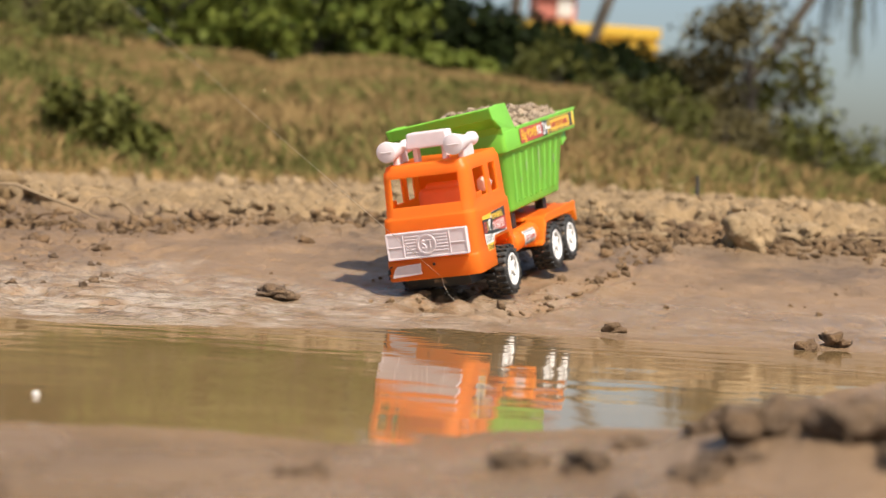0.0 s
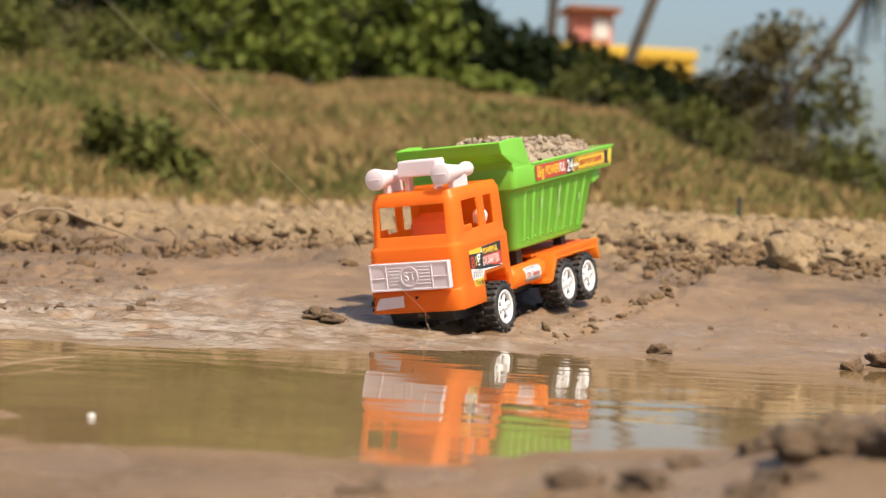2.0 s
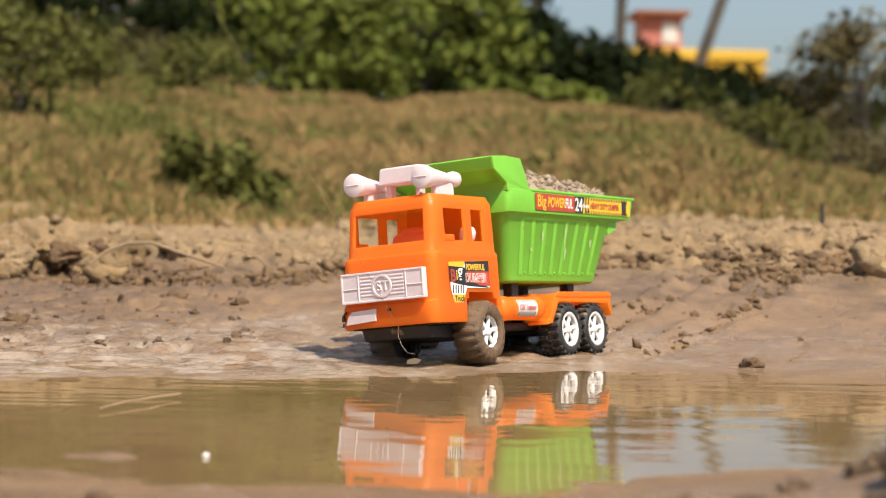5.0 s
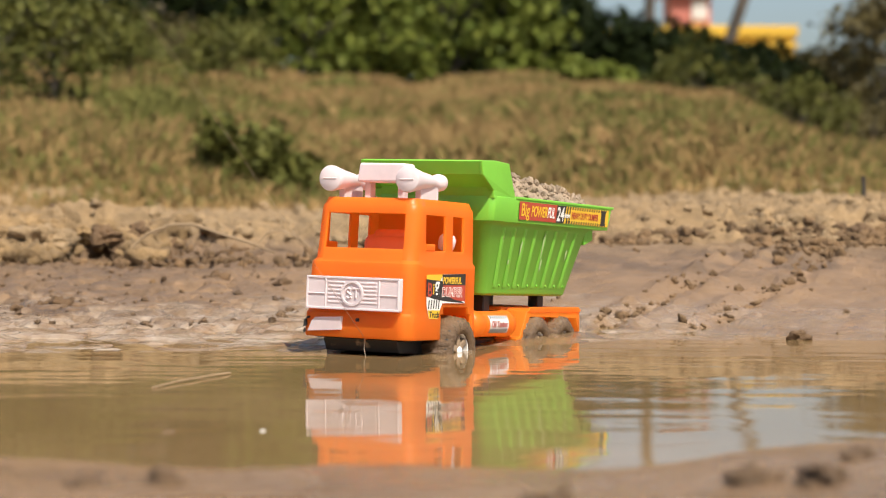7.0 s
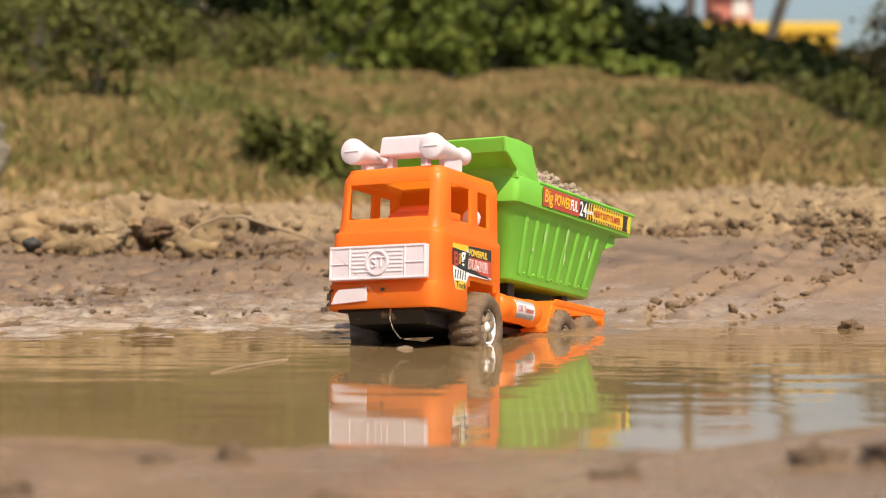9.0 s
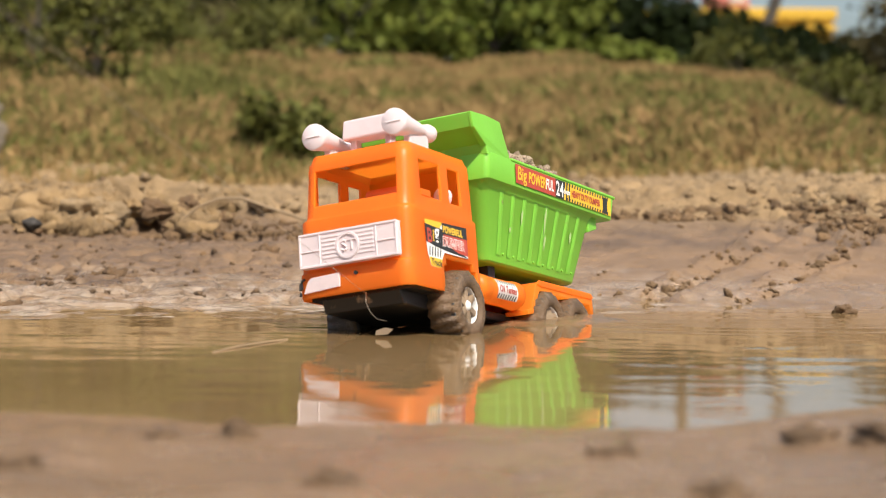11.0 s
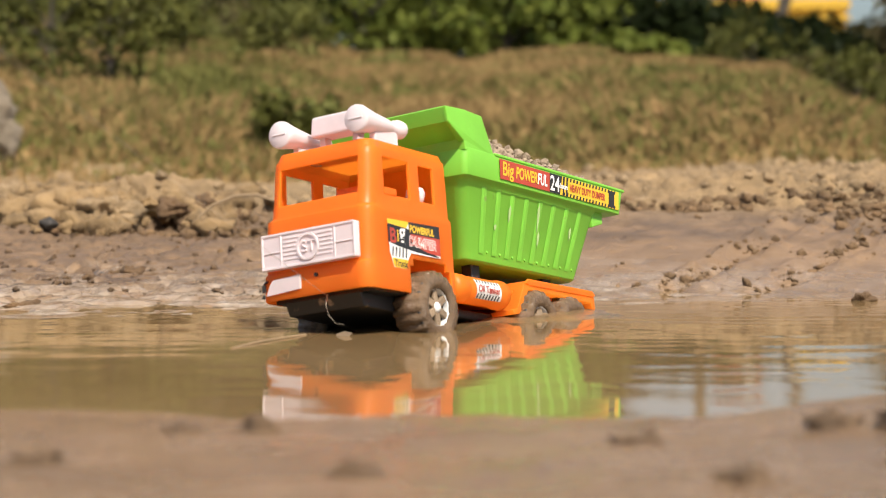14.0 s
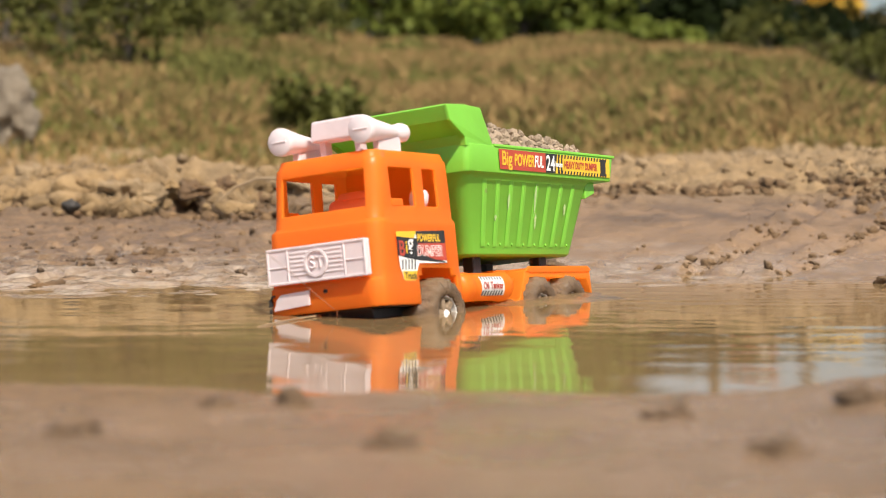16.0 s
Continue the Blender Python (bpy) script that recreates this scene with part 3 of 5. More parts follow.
def build_load(truck):
    """Dry soil heaped in the dump body: one heap and loose crumbs."""
    nx, ny = 46, 84
    v, f = [], []
    for j in range(ny):
        for i in range(nx):
            x, y = -0.064 + 0.128 * i / (nx - 1), 0.155 + 0.290 * j / (ny - 1)
            e = min(1.0, (0.064 - abs(x)) / 0.035) * min(1.0, (y - 0.150) / 0.04, (0.447 - y) / 0.05)
            z = 0.147 + 0.036 * max(e, 0) ** 0.7 * (1 - 0.55 * max(0, (y - 0.25) / 0.20)) + 0.0030 * float(fractal(x * 90, y * 90, 5, 4))
            v.append((x, y, z))
    f = [(j * nx + i, j * nx + i + 1, (j + 1) * nx + i + 1, (j + 1) * nx + i) for j in range(ny - 1) for i in range(nx - 1)]
    heap = tagged(raw("soil_load", v, f, LOAD, truck), "heap of dry crumbly brown soil")
    rnd = random.Random(8)
    shapes = []
    for k in range(5):
        b = lump(1.0, k + 3, 1, 0.5, 0.8)
        shapes.append((np.array([q.co[:] for q in b.verts]), [[q.index for q in fc.verts] for fc in b.faces]))
        b.free()
    vs, fs, base = [], [], 0
    for _ in range(900):
        x, y = rnd.uniform(-0.060, 0.060), 0.155 + 0.285 * rnd.random() ** 1.2
        i, j = round((x + 0.064) / 0.128 * (nx - 1)), round((y - 0.155) / 0.290 * (ny - 1))
        r = 0.0012 + 0.0042 * rnd.random() ** 3
        sv, sf = shapes[rnd.randrange(5)]
        rot = np.array(Euler((rnd.random() * 6, rnd.random() * 6, rnd.random() * 6)).to_matrix())
        vs.append(sv @ rot.T * r + (x, y, v[j * nx + i][2] + 0.4 * r))
        fs += [[q + base for q in face] for face in sf]
        base += len(sv)
    tagged(raw("loose_soil", np.concatenate(vs).tolist(), fs, LOAD, heap), "loose dry soil crumbs", kind="stuff")
    for _ in range(14):
        x, y = rnd.uniform(-0.055, 0.055), rnd.uniform(0.17, 0.40)
        z = 0.172 - 0.06 * max(0, y - 0.25)
        d = Vector((rnd.uniform(-1, 1), rnd.uniform(-1, 1), rnd.uniform(0.0, 0.7))).normalized() * rnd.uniform(0.008, 0.02)
        part("straw", tube([(x, y, z), Vector((x, y, z)) + d * 0.5 + Vector((0, 0, 0.001)), Vector((x, y, z)) + d], 0.0003, 4), WOOD, heap, "thin dry straw")
    return heap


WHEEL_R = 0.0300


def build_wheel(truck, name, x, y, z, tyre_mat, rim_mat, wide=0.027):
    """A knobbly tyre and a six-spoked rim on an Empty that turns; its axle lies along x, the outer face towards the sign of x."""
    s = 1 if x > 0 else -1
    hub = new(name)
    hub.parent = truck
    hub.location = (x, y, z)
    r = WHEEL_R
    m = pose(0, 0, 0, 0, 90, 0)
    b = lathe([(0.019, -wide / 2), (0.0255, -wide / 2), (0.0275, -wide / 2 + 0.003), (0.0275, wide / 2 - 0.003), (0.0255, wide / 2), (0.0195, wide / 2), (0.0190, wide / 2 - 0.008), (0.0190, -wide / 2 + 0.004)], m, 32, ring=True)
    tyre = part("tyre", b, tyre_mat, hub, smooth=True)
    lug = box(-wide * 0.48, -0.001, -0.0018, 0.0018, r - 0.0035, r, 0.0006, 1)
    me = bpy.data.meshes.new("lug")
    lug.to_mesh(me)
    lug.free()
    me.materials.append(tyre_mat)
    for k in range(20):
        for side in (0, 1):
            o = new("lug", me)
            o.parent = tyre
            o.matrix_basis = pose(0, 0, 0, 18 * k + 9 * side, 0, 180 * side)
    face = s * (wide / 2 - 0.004)
    rim = bmesh.new()
    rim = lathe([(0.0155, -0.002), (0.0195, -0.002), (0.0195, 0.0035), (0.0178, 0.0042), (0.0158, 0.0030)], Matrix.Translation((face, 0, 0)) @ pose(0, 0, 0, 0, 90 * s, 0), 32, ring=True)
    rimob = part("rim", rim, rim_mat, hub, smooth=False)
    for k in range(6):
        a = pose(0, 0, 0, 60 * k)
        sp = box(face - 0.0016, face + 0.0016, -0.0021, 0.0021, 0.003, 0.0168, 0.0007, 1)
        bmesh.ops.transform(sp, matrix=a, verts=sp.verts[:])
        part("spoke", sp, rim_mat, rimob)
    part("hub_cap", lathe([(0.0052, -0.003), (0.0052, 0.002), (0.003, 0.0042), (0.0005, 0.0045)], Matrix.Translation((face, 0, 0)) @ pose(0, 0, 0, 0, 90 * s, 0), 14), rim_mat, rimob, smooth=True)
    part("wheel_back", lathe([(0.0188, -0.002), (0.0188, 0.002)], Matrix.Translation((face - s * 0.012, 0, 0)) @ m, 24), BLACK, hub)
    return hub


def build_chassis(truck):
    c = part("chassis", box(-0.034, 0.034, 0.020, 0.374, 0.004, 0.0120, 0.002), BLACK, truck, "black plastic chassis plate")
    part("front_plate", prism([(0.012, 0.012), (0.018, 0.000), (0.120, -0.004), (0.132, 0.012)], "x", -0.040, 0.040, 0.001), BLACK, c)
    for y in (0.0932, 0.2702, 0.3330):
        part("axle", lathe([(0.0035, -0.052), (0.0035, 0.052)], pose(0, y, 0.0022, 0, 90, 0), 10), BLACK, c)
    for y in (0.205, 0.335):
        for x in (-0.030, 0.030):
            part("body_mount", box(x - 0.006, x + 0.006, y - 0.007, y + 0.007, 0.035, 0.0565, 0.001, 1), BLACK, c)
    deck = part("deck", box(-0.050, 0.050, 0.128, 0.384, 0.0300, 0.0345, 0.001), ORANGE, truck, "orange plastic rear frame")
    for s in (-1, 1):
        tank = part("side_tank", lathe([(0.006, 0.138), (0.0125, 0.140), (0.0135, 0.144), (0.0135, 0.156), (0.0112, 0.159), (0.0112, 0.163), (0.0128, 0.166), (0.0128, 0.214), (0.0140, 0.217), (0.0140, 0.224), (0.010, 0.228)],
                                       Matrix.Translation((s * 0.0470, 0, 0.0270)) @ pose(0, 0, 0, -90, 0, 0), 20), ORANGE, deck, "rounded orange side tank", smooth=True)
        # mudguard over the two rear wheels
        out = [(0.226, 0.012), (0.236, 0.0145), (0.250, 0.0400), (0.256, 0.0430), (0.376, 0.0430), (0.3840, 0.0405), (0.3860, 0.0180), (0.3835, 0.0170), (0.3765, 0.0325), (0.258, 0.0345), (0.246, 0.0180), (0.240, 0.010), (0.228, 0.0085)]
        guard = part("mudguard", prism(out, "x", s * 0.0605, s * 0.0360, 0.0006), ORANGE, deck, "orange mudguard over the rear wheels")
        part("mudguard_edge", prism([(0.250, 0.0400), (0.256, 0.0445), (0.378, 0.0445), (0.3855, 0.0405), (0.3785, 0.0385), (0.258, 0.0385)], "x", s * 0.0600, s * 0.0618, 0.0004), ORANGE, deck)
    part("cross_deck", box(-0.036, 0.036, 0.240, 0.384, 0.0395, 0.0435, 0.001), ORANGE, deck)
    return c


def flat_poly(name, pts, at, material, parent, label=""):
    """A thin flat patch: pts in the sticker's own plane, at(u, v) gives the place."""
    b = bmesh.new()
    b.faces.new([b.verts.new(at(u, v)) for u, v in pts])
    return part(name, b, material, parent, label)


def lettering(name, text, size, m, material, parent, shear=0.0, bold=0.0, stretch=1.0, lean=None):
    cu = bpy.data.curves.new(name, "FONT")
    cu.body, cu.size, cu.shear, cu.offset = text, size, shear, bold
    cu.extrude = 0.00002
    tmp = new(name + "_tmp", cu)
    me = bpy.data.meshes.new_from_object(tmp.evaluated_get(bpy.context.evaluated_depsgraph_get()))
    bpy.data.objects.remove(tmp)
    me.transform(m @ Matrix.Diagonal((stretch, 1, 1, 1)))
    if lean:
        k, z0 = lean
        me.transform(Matrix(((1, 0, k, -k * z0), (0, 1, 0, 0), (0, 0, 1, 0), (0, 0, 0, 1))))
    me.materials.clear()
    me.materials.append(material)
    ob = new(name, me)
    ob.parent = parent
    return ob


def build_stickers(truck, dump):
    # door sticker, one on each side; u to the rear on the near flank
    for s in (1, -1):
        X = s * 0.0581
        def at(u, v, d=0.0):
            return (X + s * d, (u if s > 0 else 0.1434 - u), v)
        base = flat_poly("door_sticker", [(0.0322, 0.0745), (0.1120, 0.0765), (0.1125, 0.0480), (0.0665, 0.0480), (0.0625, 0.0430), (0.0580, 0.0330), (0.0400, 0.0330), (0.0345, 0.0455)], lambda u, v: at(u, v), S_WHITE, truck, "black, red and yellow paper sticker")
        flat_poly("patch", [(0.0322, 0.0745), (0.0322, 0.0700), (0.0600, 0.0690), (0.0660, 0.0755)], lambda u, v: at(u, v, 0.00012), S_YELLOW, base)
        flat_poly("patch", [(0.0322, 0.0705), (0.0328, 0.0545), (0.0480, 0.0520), (0.0700, 0.0500), (0.1120, 0.0482), (0.0840, 0.0560), (0.0640, 0.0690)], lambda u, v: at(u, v, 0.00016), S_BLACK, base)
        flat_poly("patch", [(0.0640, 0.0752), (0.1120, 0.0765), (0.1124, 0.0500), (0.0930, 0.0510), (0.0690, 0.0560), (0.0660, 0.0660)], lambda u, v: at(u, v, 0.00020), S_RED, base)
        flat_poly("patch", [(0.0640, 0.0752), (0.1120, 0.0765), (0.1123, 0.0655), (0.0650, 0.0650)], lambda u, v: at(u, v, 0.00024), S_BLACK, base)
        flat_poly("patch", [(0.0372, 0.0412), (0.0615, 0.0412), (0.0580, 0.0332), (0.0400, 0.0332)], lambda u, v: at(u, v, 0.00014), S_YELLOW, base)
        for k in range(5):
            flat_poly("stripe", [(0.0372 + 0.0050 * k, 0.0425), (0.0392 + 0.0050 * k, 0.0425), (0.0405 + 0.0050 * k, 0.0510), (0.0385 + 0.0050 * k, 0.0510)], lambda u, v: at(u, v, 0.00014), S_BLACK, base)
        spin = pose(0, 0, 0, 90, 0, 90 * s)
        def place(u, v, d):
            return Matrix.Translation(at(u, v, d)) @ spin
        lettering("letters", "B", 0.0180, place(0.0345, 0.0545, 0.0003), S_RED, base, bold=0.0004)
        lettering("letters", "i", 0.0150, place(0.0455, 0.0565, 0.0003), S_YELLOW, base, bold=0.0003)
        lettering("letters", "g", 0.0210, place(0.0495, 0.0585, 0.0003), S_WHITE, base, bold=0.0004)
        lettering("letters", "POWERFUL", 0.0086, place(0.0655, 0.0668, 0.0003), S_YELLOW, base, 0.1, 0.0003, 0.86)
        lettering("letters", "DUMPER", 0.0120, place(0.0635, 0.0545, 0.0003), S_WHITE, base, 0.1, 0.0006, 0.92)
        lettering("letters", "DUMPER", 0.0120, place(0.0635, 0.0545, 0.0004), S_RED, base, 0.1, 0.0, 0.92)
        lettering("letters", "Truck", 0.0080, place(0.0405, 0.0345, 0.0003), S_BLACK, base, 0.0, 0.0002)
        # long sticker on the rim band
        lean = (0.0680 - 0.0660) / 0.0245
        def rim(u, v, d=0.0):
            return (s * (0.0660 + (v - 0.1300) * lean + 0.0009 + d), (u if s > 0 else 0.645 - u), v)
        strip = flat_poly("rim_sticker", [(0.208, 0.1335), (0.437, 0.1335), (0.437, 0.1520), (0.208, 0.1520)], rim, S_YELLOW, dump, "long red and hazard-striped paper sticker")
        flat_poly("patch", [(0.208, 0.1335), (0.298, 0.1335), (0.298, 0.1520), (0.206, 0.1520)], lambda u, v: rim(u, v, 0.0001), S_RED, dump)
        flat_poly("patch", [(0.298, 0.1335), (0.318, 0.1335), (0.322, 0.1520), (0.298, 0.1520)], lambda u, v: rim(u, v, 0.0001), S_BLACK, dump)
        for k in range(17):
            u = 0.324 + 0.0064 * k
            for a, b_ in ((0.1335, 0.1368), (0.1485, 0.1520)):
                flat_poly("stripe", [(u, a), (u + 0.0030, a), (u + 0.0042, b_), (u + 0.0012, b_)], lambda p, q: rim(p, q, 0.0001), S_BLACK, dump)
        for k in range(2):
            u = 0.323 + 0.0064 * k
            flat_poly("stripe", [(u, 0.1335), (u + 0.003, 0.1335), (u + 0.004, 0.1520), (u + 0.001, 0.1520)], lambda p, q: rim(p, q, 0.00012), S_BLACK, dump)
        flat_poly("patch", [(0.416, 0.1345), (0.428, 0.1345), (0.428, 0.1510), (0.416, 0.1510)], lambda u, v: rim(u, v, 0.00014), S_BLACK, dump)
        def set_rim(u, v):
            return Matrix.Translation(rim(u, v, 0.0004)) @ spin
        lettering("letters", "Big", 0.0185, set_rim(0.2110, 0.1375), S_YELLOW, dump, 0, 0.0003, 0.9, lean=(s * lean, 0.1375))
        lettering("letters", "POWER", 0.0150, set_rim(0.2350, 0.1380), S_YELLOW, dump, 0.08, 0.0004, 0.76, lean=(s * lean, 0.1380))
        lettering("letters", "FUL", 0.0150, set_rim(0.2750, 0.1380), S_WHITE, dump, 0.08, 0.0004, 0.72, lean=(s * lean, 0.1380))
        lettering("letters", "24", 0.0205, set_rim(0.2985, 0.1358), S_WHITE, dump, 0, 0.0004, 0.9, lean=(s * lean, 0.1358))
        lettering("letters", "hours", 0.0068, set_rim(0.3180, 0.1400), S_WHITE, dump, 0, 0.0003, 0.9, lean=(s * lean, 0.1400))
        lettering("letters", "HEAVY DUTY DUMPER", 0.0095, set_rim(0.3365, 0.1395), S_RED, dump, 0, 0.0003, 0.74, lean=(s * lean, 0.1395))
        # small tank sticker
        def tank(u, v, d=0.0):
            a = (v - 0.0270) / 0.0132
            return (s * (0.0470 + (0.0132 + d) * math.cos(a)), (u if s > 0 else 0.378 - u), 0.0270 + (0.0132 + d) * math.sin(a))
        b = bmesh.new()
        rows = [[b.verts.new(tank(u - 0.002 * k / 7, 0.0175 + 0.019 * k / 7)) for u in (0.168, 0.210)] for k in range(8)]
        for p, q in zip(rows, rows[1:]):
            b.faces.new((p[0], p[1], q[1], q[0]))
        small = part("tank_sticker", b, S_WHITE, truck, "small striped paper sticker with red words")
        for k in range(8):
            u = 0.168 + 0.0050 * k
            flat_poly("stripe", [(u, 0.0178), (u + 0.0022, 0.0178), (u + 0.0030, 0.0225), (u + 0.0008, 0.0225)], lambda p, q: tank(p, q, 0.0003), S_BLACK, small)
            flat_poly("stripe", [(u, 0.0325), (u + 0.0022, 0.0325), (u + 0.0028, 0.0362), (u + 0.0006, 0.0362)], lambda p, q: tank(p, q, 0.0003), S_BLACK, small)
        lettering("letters", "Oil Tanker", 0.0092, Matrix.Translation(tank(0.1690, 0.0245, 0.0009)) @ spin, S_RED, small, 0, 0.0002, 0.90)
    # worn plate on the bumper; a black disc paints the shade of the hole beside it
    plate = part("bumper_plate", prism([(-0.0500, 0.0175), (-0.0130, 0.0200), (-0.0130, 0.0325), (-0.0420, 0.0310), (-0.0460, 0.0270)], "y", -0.0006, 0.0030, 0.0003), WHITE, truck, "worn white sticker with torn edge")
    for a, b_, c, d in ((-0.0555, -0.0520, 0.0215, 0.0290), (-0.0530, -0.0490, 0.0290, 0.0318), (-0.0555, -0.0535, 0.0160, 0.0200)):
        part("bumper_scuff", prism([(a, c), (b_, c + 0.001), (b_ - 0.0008, d), (a + 0.0006, d - 0.0015)], "y", 0.0004, 0.0030), TYRE, plate, "dark scuffed corner")
    part("hole_shade", lathe([(0.0017, 0), (0.0017, 0.003)], pose(0.0035, -0.0002, 0.0300, -90, 0, 0), 12), S_BLACK, truck)


TRUCK_ROWS = [
    (0, 0.2366, 2.3060, 0.0242, 9.05, -9.58, -26.21),
    (0.5, 0.2171, 2.2667, 0.0221, 8.09, -11.85, -27.64),
    (1, 0.2011, 2.2499, 0.0186, 7.96, -10.61, -28.60),
    (1.5, 0.1862, 2.2397, 0.0176, 7.82, -9.75, -29.96),
    (2, 0.1596, 2.2178, 0.0111, 8.22, -6.86, -31.81),
    (2.5, 0.1311, 2.1770, 0.0079, 7.94, -6.48, -32.40),
    (3, 0.1023, 2.1212, 0.0057, 6.11, -4.72, -32.25),
    (3.5, 0.0934, 2.1078, 0.0154, 4.56, -5.04, -31.93),
    (4, 0.0510, 2.0348, -0.0147, 7.22, -7.87, -32.28),
    (4.5, 0.0441, 2.0233, -0.0055, 5.16, -7.39, -32.17),
    (5, 0.0234, 2.0094, 0.0295, -1.47, -6.97, -33.25),
    (7.5, -0.0644, 1.8095, 0.0034, -2.72, 1.14, -27.77),
    (8, -0.0704, 1.7850, 0.0082, -3.81, -1.52, -27.57),
    (8.5, -0.0744, 1.7960, 0.0251, -6.98, -2.45, -26.87),
    (11, -0.0954, 1.7013, 0.0293, -8.95, -9.80, -26.75),
    (11.5, -0.0987, 1.6893, 0.0482, -12.42, -11.54, -25.63),
    (12, -0.1067, 1.6670, 0.0514, -12.95, -12.12, -25.85),
    (12.5, -0.1164, 1.6639, 0.0522, -13.05, -11.60, -27.13),
    (13, -0.1253, 1.6524, 0.0432, -11.51, -10.10, -28.27),
    (13.5, -0.1310, 1.6418, 0.0154, -7.12, -8.97, -29.92),
    (14, -0.1431, 1.6578, 0.0247, -8.57, -9.27, -31.82),
    (14.5, -0.1508, 1.6693, 0.0395, -10.71, -10.42, -32.73),
    (15, -0.1330, 1.6393, 0.0670, -15.12, -10.34, -26.92),
    (15.5, -0.1467, 1.5870, 0.0343, -9.12, -10.75, -27.33),
    (16, -0.1529, 1.6240, -0.0048, -2.56, -7.54, -29.20),
]


def build_truck():
    truck = tagged(new("toy_dump_truck"), "orange and green plastic toy dump truck loaded with soil", "toy truck")
    build_chassis(truck)
    build_cab(truck)
    build_grille(truck)
    build_roof_lights(truck)
    dump = build_dump(truck)
    load = build_load(truck)
    build_stickers(truck, dump)
    part("string_end", tube([(0.006, 0.012, 0.013), (0.010, 0.004, 0.003), (0.017, -0.002, -0.007), (0.025, -0.004, -0.015), (0.034, -0.004, -0.017)], [0.0008, 0.00018, 0.00016, 0.00015, 0.00015], 6), STRING, truck, "frayed pale string end")
    part("paper_scrap", prism([(0.014, -0.026), (0.026, -0.027), (0.032, -0.023), (0.024, -0.0205), (0.015, -0.022)], "y", 0.010, 0.0106), SCRAP, truck, "torn dirty white paper scrap under the cab")
    wheels = []
    for y, tm, rm in ((0.0932, TYRE, RIM), (0.2702, TYRE, RIM), (0.3330, TYRE, RIM)):
        for x in (0.0525, -0.0525):
            wheels.append((build_wheel(truck, "front_wheel" if y < 0.1 else "rear_wheel", x, y, 0.0022, tm, rm), x, y, 0.0022))
    return truck, wheels, dump, load


TRUCK, WHEELS, DUMP, LOAD_HEAP = build_truck()
WET_MUD = plain("wet_mud", (0.165, 0.103, 0.055), 0.2, scale=70, spread=0.4, bump=(0.6, 0.002))


def build_mud_ring(seed):
    """Wet mud that a wheel takes up from the puddle: an uneven ring over the tyre."""
    b = lathe([(0.0164, 0.0130), (0.0172, 0.0146), (0.0215, 0.0160), (0.0270, 0.0156), (0.0310, 0.0124), (0.0328, 0.002), (0.0322, -0.0125), (0.0270, -0.0150), (0.0255, -0.0140), (0.0285, -0.011), (0.0285, 0.010)], pose(0, 0, 0, 0, 90, 0), 80, ring=True)
    for v in b.verts:
        lug = math.sin(20 * math.atan2(v.co.z, v.co.y) + (2.2 if v.co.x > 0 else 0.0))
        k = 1 + 0.045 * lug * (1 if v.co.yz.length > 0.029 else 0.3) + 0.035 * noise.noise(v.co * 160 + Vector((seed, 0, 0))) + 0.03 * noise.noise(v.co * 420)
        v.co = Vector((v.co.x * (1 + 0.2 * (k - 1)), v.co.y * k, v.co.z * k))
    return tagged(part("mud_clump", b, WET_MUD, None, "ring of wet brown mud caked on a wheel", smooth=True), category="mud", group="mud clumps")


def build_mud_film(seed, clots):
    """Thin mud over the spokes, with more of it between them where clots is large."""
    rnd = random.Random(seed)
    poly = []
    for k in range(6):
        c = k * math.pi / 3
        inner = 0.0065 if clots < 6 else rnd.uniform(0.009, 0.0135)
        for a, r in ((c - 0.17, 0.0178), (c + 0.17, 0.0178), (c + math.pi / 6, inner)):
            r *= rnd.uniform(0.94, 1.03)
            poly.append((-r * math.sin(a), r * math.cos(a)))
    b = prism(poly, "x", 0.0080, 0.0119, 0.0006)
    return tagged(part("mud_clump", b, DRYING_MUD, None, "thin clots of brown mud caked on a wheel", smooth=True), category="mud", group="mud clumps")


DRYING_MUD = plain("drying_mud", (0.30, 0.215, 0.135), 0.5, dirt=(0.16, 0.105, 0.06), dirty=0.4, scale=70, spread=0.3, bump=(0.6, 0.001))
def build_swell():
    """A low lumpy swell of churned muddy water, in the truck's place seen from above."""
    n, rings = 64, 14
    v, f = [(0.0, 0.0, 0.006)], []
    for j in range(1, rings + 1):
        q = j / rings
        for k in range(n):
            a = 2 * math.pi * k / n
            r = q * (1 + 0.16 * noise.noise(Vector((2 * math.cos(a), 2 * math.sin(a), 3.0))))
            x, y = 0.095 * r * math.cos(a), 0.115 * r * math.sin(a)
            z = 0.0062 * (1 - q ** 1.6) - 0.0012 + 0.0022 * (1 - q) ** 0.5 * (noise.noise(Vector((x * 38, y * 38, 1))) + 0.6 * noise.noise(Vector((x * 90, y * 90, 5)))) + 0.0008 * math.sin(q * 22) * (1 - q)
            v.append((x, y, z))
    f += [(0, 1 + k, 1 + (k + 1) % n) for k in range(n)]
    for j in range(rings - 1):
        f += [(1 + j * n + k, 1 + (j + 1) * n + k, 1 + (j + 1) * n + (k + 1) % n, 1 + j * n + (k + 1) % n) for k in range(n)]
    ob = raw("churned_mud", v, f, CHURNED, smooth=True)
    return tagged(ob, "low swell of churned wet mud round the rear wheels", "mud")


CHURNED = plain("churned_mud", (0.21, 0.135, 0.07), 0.14, scale=40, spread=0.35, bump=(0.35, 0.002))
SWELL = build_swell()
